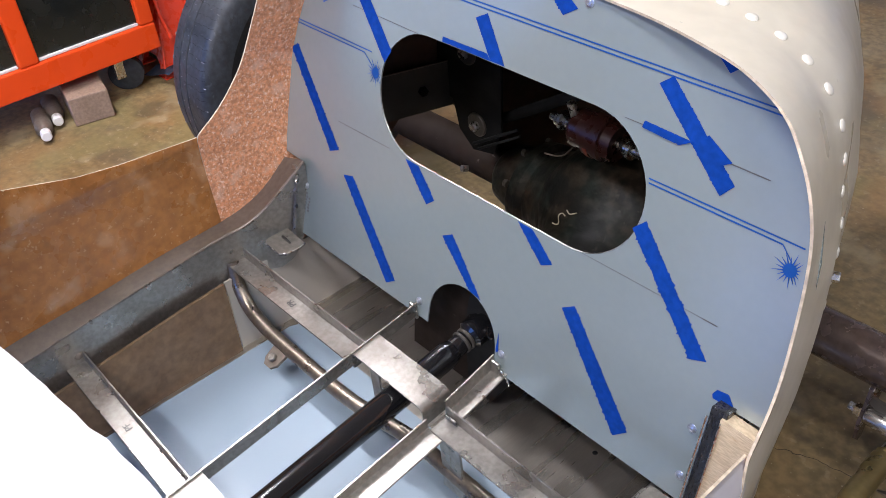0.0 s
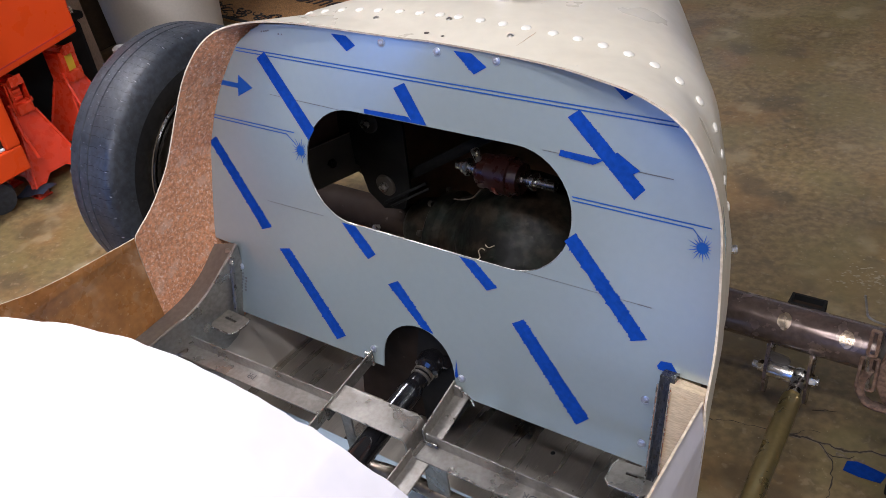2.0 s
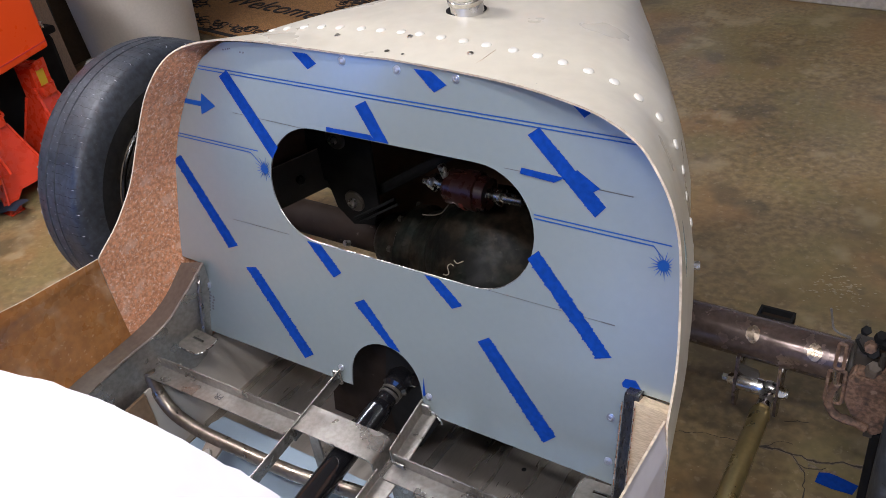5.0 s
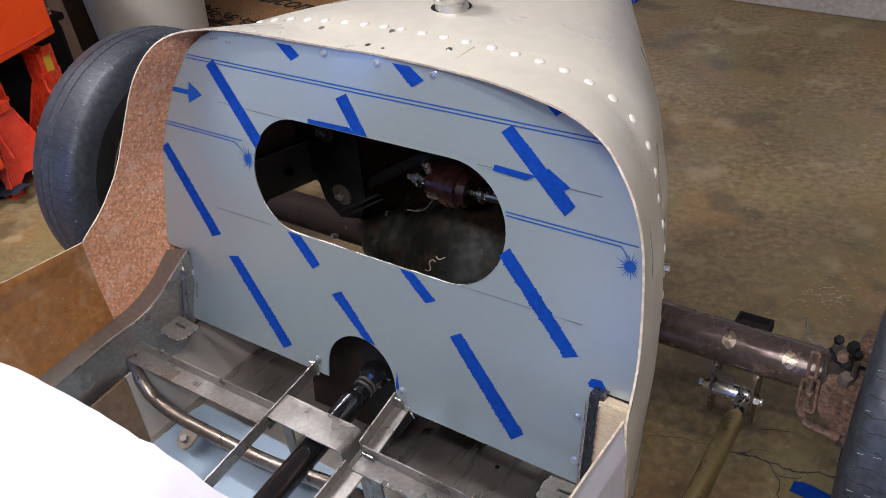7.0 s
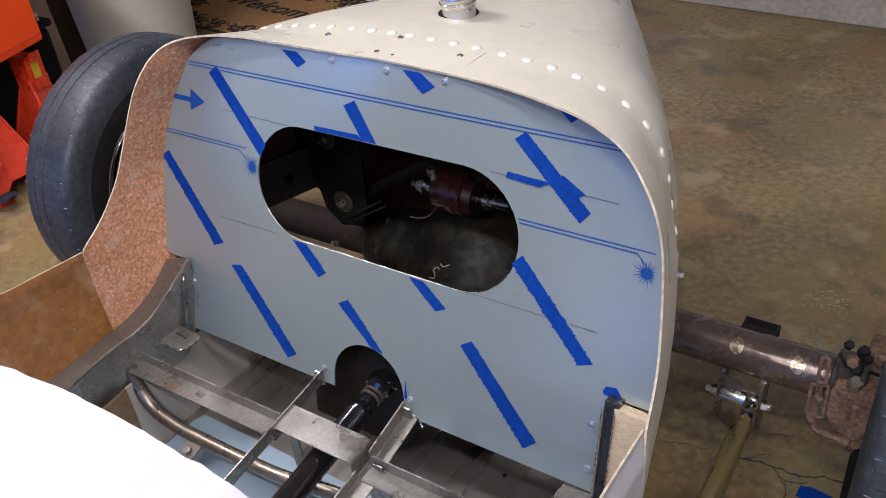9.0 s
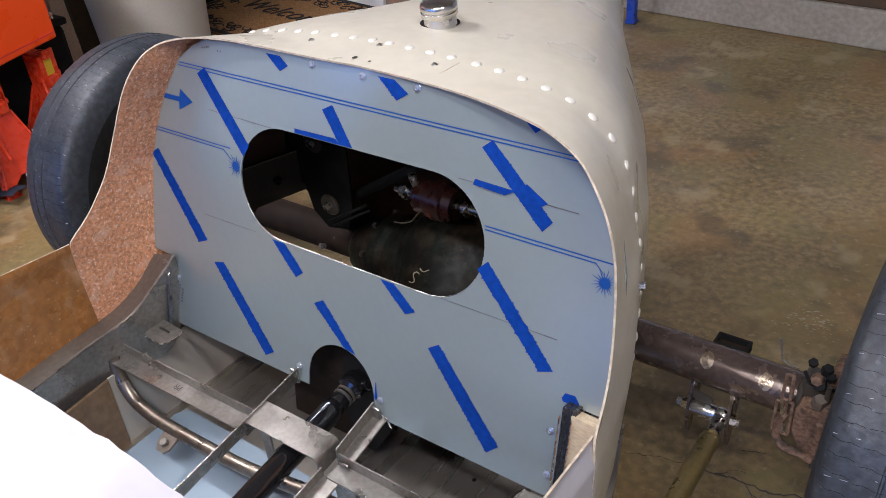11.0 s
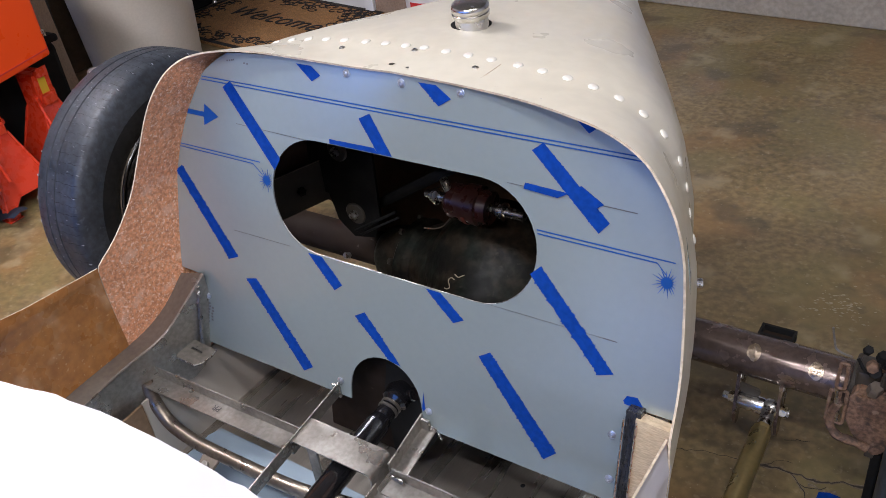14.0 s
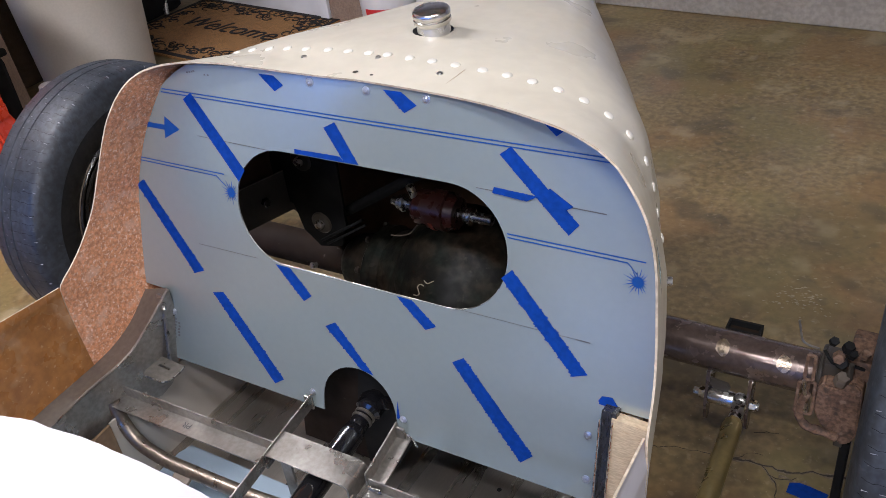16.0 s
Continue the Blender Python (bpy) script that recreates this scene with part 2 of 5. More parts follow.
def sweep(bm, path, radius, sides=16, caps=True, closed=False):
    """A round tube along a list of points; radius is one number or one per point."""
    path = [Vector(p) for p in path]
    rings, last = [], None
    count = len(path)
    for i, p in enumerate(path):
        if closed:
            d = path[(i + 1) % count] - path[i - 1]
        else:
            d = path[min(i + 1, count - 1)] - path[max(i - 1, 0)]
        d.normalize()
        if last is None:
            side = d.orthogonal().normalized()
        else:
            side = (last - d * last.dot(d)).normalized()
        last = side
        up = d.cross(side)
        r = radius[i] if isinstance(radius, (list, tuple)) else radius
        rings.append([bm.verts.new(p + r * (math.cos(a) * side + math.sin(a) * up)) for a in (2 * math.pi * k / sides for k in range(sides))])
    for a, b in zip(rings, rings[1:] + rings[:1] if closed else rings[1:]):
        for k in range(sides):
            bm.faces.new((a[k], a[(k + 1) % sides], b[(k + 1) % sides], b[k]))
    if caps and not closed:
        bm.faces.new(rings[0])
        bm.faces.new(rings[-1])
    return bm


def rounded(points, radius, steps=6):
    """The points of a path with its corners rounded."""
    points = [Vector(p) for p in points]
    out = [points[0]]
    for a, b, c in zip(points, points[1:], points[2:]):
        d = min(radius, (b - a).length / 2.1, (c - b).length / 2.1)
        s, e = b + (a - b).normalized() * d, b + (c - b).normalized() * d
        for k in range(steps + 1):
            t = k / steps
            out.append((1 - t) ** 2 * s + 2 * t * (1 - t) * b + t * t * e)
    return out + [points[-1]]


def lathe(bm, profile, m=None, sides=48):
    """Turns (radius, height) pairs round the z axis."""
    rings = []
    for r, z in profile:
        rings.append([bm.verts.new((r * math.cos(a), r * math.sin(a), z)) for a in (2 * math.pi * k / sides for k in range(sides))] if r > 1e-5 else [bm.verts.new((0, 0, z))])
    for a, b in zip(rings, rings[1:]):
        for k in range(sides):
            q = [a[k % len(a)], a[(k + 1) % len(a)], b[(k + 1) % len(b)], b[k % len(b)]]
            q = [v for i, v in enumerate(q) if v not in q[:i]]
            if len(q) > 2:
                bm.faces.new(q)
    if m is not None:
        bmesh.ops.transform(bm, matrix=m, verts=[v for r in rings for v in r])
    return bm


def prism(bm, outline, thickness, m=None, holes=()):
    """A flat plate of that outline in x, y, from z = 0 to its thickness, with holes."""
    made = []
    for z in (0.0, thickness):
        edges, loops = [], []
        for loop in (outline, *holes):
            vs = [bm.verts.new((x, y, z)) for x, y in loop]
            loops.append(vs)
            edges += [bm.edges.new((a, b)) for a, b in zip(vs, vs[1:] + vs[:1])]
        bmesh.ops.triangle_fill(bm, edges=edges, use_beauty=True, use_dissolve=False)
        made.append(loops)
    for low, high in zip(*made):
        for k in range(len(low)):
            j = (k + 1) % len(low)
            bm.faces.new((low[k], low[j], high[j], high[k]))
    if m is not None:
        bmesh.ops.transform(bm, matrix=m, verts=[v for loops in made for vs in loops for v in vs])
    return bm


def grid(bm, rows, thickness=0.0):
    """A surface through rows of points; with a thickness it becomes a closed shell."""
    vs = [[bm.verts.new(p) for p in row] for row in rows]
    for a, b in zip(vs, vs[1:]):
        for k in range(len(a) - 1):
            bm.faces.new((a[k], a[k + 1], b[k + 1], b[k]))
    if thickness:
        bm.normal_update()
        bmesh.ops.solidify(bm, geom=bm.faces[:], thickness=thickness)
    return bm


def arc(cx, cy, r, a0, a1, steps):
    return [(cx + r * math.cos(radians(a0 + (a1 - a0) * k / steps)), cy + r * math.sin(radians(a0 + (a1 - a0) * k / steps))) for k in range(steps + 1)]


def interp(table, x, soft=0.0):
    """A value from a table, its corners eased over that distance."""
    xs, ys = zip(*table)
    if not soft:
        return float(np.interp(x, xs, ys))
    return float(np.mean(np.interp(np.linspace(x - soft, x + soft, 9), xs, ys)))


def hexhead(bm, r, h, m):
    return lathe(bm, [(0, 0), (r, 0), (r, h * 0.8), (r * 0.85, h), (0, h)], m, 6)


def text_bm(words, size, depth=0.0006):
    c = bpy.data.curves.new("words", "FONT")
    c.body, c.size, c.extrude, c.align_x, c.align_y = words, size, depth, "CENTER", "CENTER"
    ob = bpy.data.objects.new("words", c)
    scene.collection.objects.link(ob)
    bm = bmesh.new()
    me = bpy.data.meshes.new_from_object(ob.evaluated_get(bpy.context.evaluated_depsgraph_get()))
    bm.from_mesh(me)
    bpy.data.objects.remove(ob)
    bpy.data.meshes.remove(me)
    return bm


def put(bm, m):
    bmesh.ops.transform(bm, matrix=m, verts=bm.verts[:])
    return bm


# ---- the room ----
X0, X1, Y0, Y1, TOP = -3.6, 3.2, -3.4, 3.05, 2.62
tagged(part("floor", box((X0, Y0, -0.1), (X1, Y1, 0)), "floor"), "stained brown polished concrete garage floor with cracks", "floor", kind="structure")
tagged(part("ceiling", box((X0, Y0, TOP), (X1, Y1, TOP + 0.1)), "ceiling"), "plain pale garage ceiling", "ceiling", kind="structure")
DOOR = [(X0, 0), (-3.2, 0), (-3.2, 2.15), (1.6, 2.15), (1.6, 0), (X1, 0), (X1, TOP), (X0, TOP)]
tagged(part("wall_south", prism(bmesh.new(), DOOR, 0.15, Matrix(((1, 0, 0, 0), (0, 0, -1, Y0), (0, 1, 0, 0), (0, 0, 0, 1)))), "wall"), "painted garage wall with a wide open door", "wall", kind="structure")
glow = bpy.data.materials.new("blue sky")
glow.use_nodes = True
glow.node_tree.nodes["Principled BSDF"].inputs["Base Color"].default_value = (0, 0, 0, 1)
glow.node_tree.nodes["Principled BSDF"].inputs["Emission Color"].default_value = (0.1, 0.3, 1.0, 1)
glow.node_tree.nodes["Principled BSDF"].inputs["Emission Strength"].default_value = 2.9
M["skyglow"] = glow
tagged(part("backdrop", box((-30, -16.2, 0.5), (30, -16, 14)), "skyglow"), "clear blue sky beyond the open door", "sky", kind="structure")
tagged(part("ground", box((-60, -80, -0.15), (60, Y0, -0.02)), "footing"), "pale concrete drive outside the open door", "ground", kind="structure")
for name, lo, hi in (("wall_north", (X0, Y1, 0), (X1, Y1 + 0.15, TOP)),
                     ("wall_west", (X0 - 0.15, Y0, 0), (X0, Y1, TOP)), ("wall_east", (X1, Y0, 0), (X1 + 0.15, Y1, TOP))):
    tagged(part(name, box(lo, hi), "wall"), "plain painted garage wall", "wall", kind="structure")
# the footing and its sill run a little askew to the car
SKEW = pose(-0.2, 2.695, 0, 0, 0, -4.5)
tagged(part("baseboard", put(box((-1.25, 0, 0), (3.3, 0.3, 0.14), 0.006), SKEW), "footing"), "low grey concrete footing along the wall", "footing", kind="structure")
tagged(part("trim", put(box((-0.1, 0.02, 0.14), (3.3, 0.16, 0.3), 0.004), SKEW), "sill"), "dark timber sill on the footing", "sill", kind="structure")
tagged(part("panelling", put(box((-1.25, 0.03, 0.14), (-0.1, 0.3, 1.2), 0.004), SKEW), "wall"), "grey wall board above the footing", "wall board", kind="structure")
for tx, ty, tz, watts in TUBES:
    lamp = thing("ceiling_light", "white tube light fixture on the ceiling", "ceiling light", "ceiling lights", at=(tx, ty, tz))
    part("housing", box((-0.62, -0.09, 0.0), (0.62, 0.09, 0.1), 0.008), "lamp", lamp)

# ---- car body ----
LEAN = radians(14)
SL, CL = math.sin(LEAN), math.cos(LEAN)
PANEL = Matrix(((1, 0, 0, 0), (0, SL, -CL, 0), (0, CL, SL, -0.0212), (0, 0, 0, 1)))  # panel u, v, and out towards the cockpit

# half width of the body against height at the bulkhead
SECTION = [(0.20, 0.44), (0.25, 0.449), (0.30, 0.454), (0.35, 0.460), (0.415, 0.468), (0.46, 0.471), (0.508, 0.463), (0.581, 0.448), (0.637, 0.434), (0.686, 0.418),
           (0.723, 0.394), (0.753, 0.357), (0.774, 0.312), (0.79, 0.235), (0.799, 0.12), (0.802, 0.0)]
# the left shoulder stands wider than the sheet at its cut edge
SECTION_CUT = [(0.20, 0.455), (0.25, 0.462), (0.30, 0.466), (0.35, 0.469), (0.415, 0.471), (0.46, 0.471), (0.508, 0.464), (0.55, 0.456), (0.60, 0.446), (0.65, 0.433), (0.70, 0.416), (0.735, 0.399), (0.765, 0.382), (0.785, 0.371), (0.797, 0.358), (0.804, 0.334), (0.807, 0.307), (0.809, 0.28), (0.812, 0.18), (0.813, 0.0)]
# front cut of the tail shell against height, right and left
CUT_R = [(0.20, 0.012), (0.49, 0.014), (0.51, 0.025), (0.54, 0.058), (0.57, 0.078), (0.61, 0.095), (0.65, 0.102), (0.69, 0.106), (0.725, 0.107), (0.745, 0.112), (0.765, 0.121), (0.78, 0.135), (0.79, 0.15), (0.797, 0.168), (0.802, 0.185), (0.806, 0.199), (0.807, 0.2)]
SECTION_LIP = [(0.20, 0.44), (0.25, 0.449), (0.30, 0.458), (0.35, 0.466), (0.415, 0.473), (0.46, 0.475), (0.51, 0.472), (0.54, 0.467), (0.57, 0.462), (0.61, 0.456), (0.65, 0.453), (0.69, 0.449), (0.725, 0.441), (0.745, 0.431), (0.763, 0.416), (0.776, 0.400), (0.784, 0.383), (0.791, 0.358), (0.797, 0.318), (0.801, 0.257), (0.804, 0.2), (0.806, 0.12), (0.807, 0.0)]
CUT_L = [(0.20, -0.03), (0.495, -0.034), (0.503, -0.036), (0.533, 0.008), (0.573, 0.042), (0.60, 0.06), (0.65, 0.079), (0.70, 0.094), (0.735, 0.102), (0.765, 0.115), (0.785, 0.133), (0.797, 0.154), (0.804, 0.169), (0.807, 0.179), (0.809, 0.187), (0.812, 0.196), (0.813, 0.199)]
WIDTH = [(-0.05, 1.0), (0.12, 1.0), (0.165, 0.993), (0.2, 0.9726), (0.252, 0.9248), (0.345, 0.8389), (0.405, 0.8012), (0.451, 0.7437), (0.574, 0.6174), (0.7, 0.4574), (0.84, 0.2663), (0.985, 0.0704), (1.04, 0.012)]
WIDTH_LOW = [(-0.05, 1.0), (0.05, 1.0), (0.12, 0.966), (0.2, 0.9217), (0.279, 0.8591), (0.345, 0.7973), (0.405, 0.7651), (0.451, 0.7071), (0.574, 0.5978), (0.7, 0.4574), (0.84, 0.2663), (0.985, 0.0704), (1.04, 0.012)]
WIDTH_HIGH = [(-0.05, 1.0), (0.12, 0.995), (0.2, 0.967), (0.285, 0.9387), (0.345, 0.8824), (0.405, 0.8061), (0.451, 0.7313), (0.574, 0.5701), (0.7, 0.4293), (0.84, 0.2517), (0.985, 0.07), (1.04, 0.012)]
DECK = [(-0.03, 0.806), (0.2, 0.808), (0.3, 0.8115), (0.4, 0.8035), (0.6, 0.7833), (0.8, 0.748), (1.04, 0.696)]


def eased(table, times=2):
    """A table with its corners cut."""
    for _ in range(times):
        out = [table[0]]
        for (a, b), (c, d) in zip(table, table[1:]):
            out += [(0.75 * a + 0.25 * c, 0.75 * b + 0.25 * d), (0.25 * a + 0.75 * c, 0.25 * b + 0.75 * d)]
        table = out + [table[-1]]
    return table


SECTION, SECTION_CUT, SECTION_LIP, CUT_L, CUT_R = (eased(table) for table in (SECTION, SECTION_CUT, SECTION_LIP, CUT_L, CUT_R))


def section_points(steps=110, table=SECTION):
    """Evenly spaced (height, half width) down one side of a section, from the centre of the deck."""
    zs, ws = [z for z, _ in table][::-1], [w for _, w in table][::-1]
    run = np.concatenate([[0], np.cumsum(np.hypot(np.diff(zs), np.diff(ws)))])
    s = np.linspace(0, run[-1], steps)
    return list(zip(np.interp(s, run, zs), np.interp(s, run, ws)))


def share(z, y):
    """How far the shell has narrowed at that height and distance along the car."""
    t = min(max((z - 0.62) / 0.13, 0), 1)
    low = min(max((0.58 - z) / 0.12, 0), 1)
    mid = (1 - low) * interp(WIDTH, y, 0.03) + low * interp(WIDTH_LOW, y, 0.03)
    return (1 - t) * mid + t * interp(WIDTH_HIGH, y, 0.03)


def tail_point(z, w, y):
    zt = interp(DECK, y)
    return Vector((w * share(z, y), y, 0.2 + (z - 0.2) * (zt - 0.2) / (0.802 - 0.2)))


def tail_rows(steps=34):
    half, left, right = section_points(), section_points(110, SECTION_CUT), section_points(110, SECTION_LIP)
    full = [(z, -w, zl, -wl, CUT_L) for (z, w), (zl, wl) in zip(half[::-1], left[::-1])] + [(z, w, zl, wl, CUT_R) for (z, w), (zl, wl) in zip(half[1:], right[1:])]
    rows = []
    first = 6
    for i in range(steps + 1):
        row = []
        for z, w, zl, wl, cut in full:
            a, b = interp(cut, zl), 0.245 * z + 0.012 + 0.075 * min(1, abs(w) / 0.3) * (1 if w > 0 else min(max((z - 0.66) / 0.08, 0), 1))
            if i <= first:
                ease = min(1, abs(wl) / 0.26)
                base = tail_point(z, w, a).z
                p, q = Vector((wl, a, base + (zl - base) * ease * ease * (3 - 2 * ease))), tail_point(z, w, b)
                row.append(p.lerp(q, i / first))
            else:
                row.append(tail_point(z, w, b + (1.04 - b) * ((i - first) / (steps - first))))
        rows.append(row)
    return rows


# wheel-arch opening in the side, as y and z
ARCH = [(0.285, 0.15), (0.287, 0.395), (0.31, 0.424), (0.395, 0.424), (0.435, 0.36), (0.465, 0.29), (0.47, 0.15)]


body = thing("car_body", "cream fibreglass boat-tail car body with riveted deck", "car body")


def shell(name, rows, inner, parent, label="", outer="cream", arch=False):
    """A laminate shell: cream outside, another face inside, a raw cut edge."""
    bm = bmesh.new()
    grid(bm, rows)
    if arch:
        for (y0, z0), (y1, z1) in zip(ARCH, ARCH[1:]):
            near = [f for f in bm.faces if 0.2 < f.calc_center_median().y < 0.6 and f.calc_center_median().z < 0.5]
            geom = near + list({e for f in near for e in f.edges}) + list({v for f in near for v in f.verts})
            bmesh.ops.bisect_plane(bm, geom=geom, plane_co=(0, y0, z0), plane_no=(0, z1 - z0, y0 - y1), dist=1e-5)
        gone = []
        for f in bm.faces:
            c = f.calc_center_median()
            if c.z < 0.5 and all((z1 - z0) * (c.y - y0) + (y0 - y1) * (c.z - z0) > 0 for (y0, z0), (y1, z1) in zip(ARCH, ARCH[1:])):
                gone.append(f)
        bmesh.ops.delete(bm, geom=gone, context="FACES")
    ob = part(name, bm, outer, parent, label, smooth=True)
    me = ob.data
    top = max(me.polygons, key=lambda p: p.center.z)
    if top.normal.z < 0:
        me.flip_normals()
    me.materials.append(M[inner])
    me.materials.append(M["edge"])
    mod = ob.modifiers.new("thick", "SOLIDIFY")
    mod.thickness, mod.offset, mod.material_offset, mod.material_offset_rim = 0.0028, -1, 1, 2
    solid = bpy.data.meshes.new_from_object(ob.evaluated_get(bpy.context.evaluated_depsgraph_get()))
    ob.modifiers.clear()
    solid.set_sharp_from_angle(angle=radians(50))
    # inner faces behind the bulkhead get the colour with shade painted in
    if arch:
        solid.materials.append(M["inner_shade"])
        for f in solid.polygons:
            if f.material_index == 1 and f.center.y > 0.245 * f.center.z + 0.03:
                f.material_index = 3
    ob.data = solid
    solid.name = name
    return ob


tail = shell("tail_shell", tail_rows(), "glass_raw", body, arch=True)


def cowl_edge(x):
    return interp(COWL, abs(x))


COWL = eased([(0, -0.784), (0.1, -0.626), (0.2, -0.54), (0.25, -0.51), (0.3, -0.489), (0.34, -0.476), (0.38, -0.465), (0.425, -0.452), (0.47, -0.437)])


def front_rows():
    """The cowl and the low body sides ahead of the seat: from the sill up and over."""
    prof = [(0.455, 0.20), (0.462, 0.25), (0.466, 0.30), (0.469, 0.35), (0.472, 0.415), (0.474, 0.46), (0.47, 0.485), (0.468, 0.492), (0.468, 0.50), (0.471, 0.52), (0.475, 0.56), (0.475, 0.62), (0.475, 0.68), (0.474, 0.73), (0.470, 0.775), (0.46, 0.81)]
    prof += [(x, 0.96 - 3.2 * x ** 4) for x in (0.44, 0.41, 0.37, 0.33, 0.29, 0.25, 0.21, 0.17, 0.13, 0.09, 0.04, 0.0)]
    back = [(0.20, -0.03), (0.49, -0.03), (0.50, -0.034), (0.506, -0.12), (0.515, -0.21), (0.546, -0.325), (0.60, -0.37), (0.70, -0.408), (0.81, -0.437)]
    back_r = [(0.20, 0.02), (0.503, 0.022), (0.507, -0.118)] + back[4:]
    rows = []
    full = [(-x, z) for x, z in prof] + [(x, z) for x, z in prof[::-1][1:]]
    run_c = np.concatenate([[0], np.cumsum(np.hypot(np.diff([x for x, _ in full]), np.diff([z for _, z in full])))])
    even = np.union1d(run_c, np.linspace(0, run_c[-1], 260))
    full = list(zip(np.interp(even, run_c, [x for x, _ in full]), np.interp(even, run_c, [z for _, z in full])))
    for i in range(13):
        row = []
        for x, z in full:
            a = interp(back_r if x > 0 else back, z) if z < 0.815 and x * x > 0.45 ** 2 or z < 0.5 else cowl_edge(x)
            if z > 0.82:
                a += 0.0022 * noise.noise(Vector((x * 55, z * 55, 0))) + 0.0012 * noise.noise(Vector((x * 190, z * 190, 4)))
            y = a + (-1.9 - a) * (i / 12) ** 1.5
            row.append((x, y, z))
        rows.append(row)
    return rows


shell("cowl", front_rows(), "resin", body, "white cowl and low cockpit sides with a rough cut edge", "white_gel")

# ---- bulkhead panel ----
panel = thing("bulkhead_panel", "stainless bulkhead sheet in grey-blue film with blue tape", "panel")
hole = arc(0.149, 0.643, 0.09, -90, 90, 20) + arc(-0.132, 0.643, 0.09, 90, 270, 20)
tunnel = [(0.066, 0.32), (0.066, 0.345)] + arc(-0.003, 0.345, 0.068, 0, 180, 18)[1:] + [(-0.071, 0.32)]
right_side = [(0.384, 0.32), (0.384, 0.473), (0.446, 0.473), (0.446, 0.545), (0.443, 0.621), (0.437, 0.672), (0.427, 0.712), (0.413, 0.748), (0.396, 0.783), (0.377, 0.803), (0.352, 0.819), (0.322, 0.831), (0.278, 0.842), (0.23, 0.847), (0.118, 0.851)]
left_side = [(-0.118, 0.849), (-0.2, 0.848), (-0.268, 0.845), (-0.304, 0.841), (-0.326, 0.83), (-0.352, 0.812), (-0.373, 0.792), (-0.390, 0.768), (-0.411, 0.728), (-0.429, 0.677), (-0.445, 0.61), (-0.458, 0.556), (-0.472, 0.452), (-0.404, 0.45), (-0.404, 0.32)]
outline = tunnel[:1] + right_side + left_side + tunnel[::-1][:1] + tunnel[::-1][1:-1]
part("sheet", prism(bmesh.new(), outline, 0.002, PANEL, [hole]), "film", panel)


def strip(name, pts, lift, mat, ragged=0.0, label="", parent=None):
    """A thin flat patch on the panel, its long edges torn where ragged."""
    out = []
    for a, b in zip(pts, pts[1:] + pts[:1]):
        a, b = Vector(a), Vector(b)
        d = b - a
        n = max(1, int(d.length / 0.0019)) if ragged and d.length > 0.04 else 1
        side = Vector((d.y, -d.x)).normalized()
        for k in range(n):
            p = a + d * (k / n)
            if ragged and n > 1 and 0 < k < n - 1:
                p = p + side * ragged * (random.uniform(-0.3, 0.25) + (random.uniform(-1.1, 0.3) if random.random() < 0.22 else 0))
            out.append((p.x, p.y))
    m = PANEL @ Matrix.Translation((0, 0, lift))
    return part(name, prism(bmesh.new(), out, 0.0004, m), mat, parent or panel, label)


# bright cut rim at the foot and side of the opening
rim = arc(-0.132, 0.643, 0.0893, 150, 270, 16) + arc(0.149, 0.643, 0.0893, -90, 10, 14)
part("cut_rim", sweep(bmesh.new(), [PANEL @ Vector((u, v, 0.0006)) for u, v in rim], 0.0004, 6), "steel", panel, "bright cut edge of the opening")

TAPES = [
    ([(-0.318, 0.787), (-0.301, 0.799), (-0.203, 0.693), (-0.2155, 0.673)], 0.0004),
    ([(-0.443, 0.631), (-0.427, 0.642), (-0.308, 0.506), (-0.329, 0.497)], 0.0022),
    ([(-0.292, 0.471), (-0.269, 0.477), (-0.151, 0.350), (-0.170, 0.337)], 0.002),
    ([(-0.062, 0.470), (-0.043, 0.481), (0.025, 0.4105), (0.004, 0.4135)], 0.0022),
    ([(-0.051, 0.779), (-0.032, 0.789), (0.007, 0.7345), (-0.017, 0.7345)], 0.0006),
    ([(0.222, 0.782), (0.237, 0.794), (0.333, 0.710), (0.320, 0.694)], 0.0012),
    ([(0.231, 0.617), (0.246, 0.632), (0.359, 0.511), (0.339, 0.503)], 0.0026),
    ([(0.160, 0.472), (0.178, 0.484), (0.290, 0.363), (0.272, 0.346)], 0.0024),
    ([(-0.153, 0.5515), (-0.125, 0.5515), (-0.086, 0.514), (-0.101, 0.502)], 0.0015),
    ([(0.068, 0.5515), (0.093, 0.5515), (0.133, 0.520), (0.116, 0.511)], 0.0015),
    ([(-0.164, 0.842), (-0.136, 0.842), (-0.119, 0.830), (-0.135, 0.820)], 0.0012),
    ([(0.049, 0.843), (0.077, 0.843), (0.101, 0.828), (0.082, 0.816)], 0.0012),
    ([(0.272, 0.834), (0.308, 0.825), (0.296, 0.815)], 0.0),
    ([(0.376, 0.479), (0.380, 0.487), (0.394, 0.489), (0.405, 0.4745), (0.378, 0.4745)], 0.0),
    ([(0.0675, 0.380), (0.0665, 0.352), (0.0685, 0.348), (0.072, 0.352)], 0.0),
]
for pts, rag in TAPES:
    strip("tape_strip", pts, 0.0024, "tape", rag)
for pts in ([(-0.104, 0.741), (-0.104, 0.7345), (-0.016, 0.7345), (-0.024, 0.742)], [(0.216, 0.739), (0.214, 0.731), (0.262, 0.728), (0.277, 0.737)], [(0.292, 0.750), (0.284, 0.740), (0.312, 0.724), (0.324, 0.732)]):
    strip("tape_strip", pts, 0.0034, "tape", 0.0006)
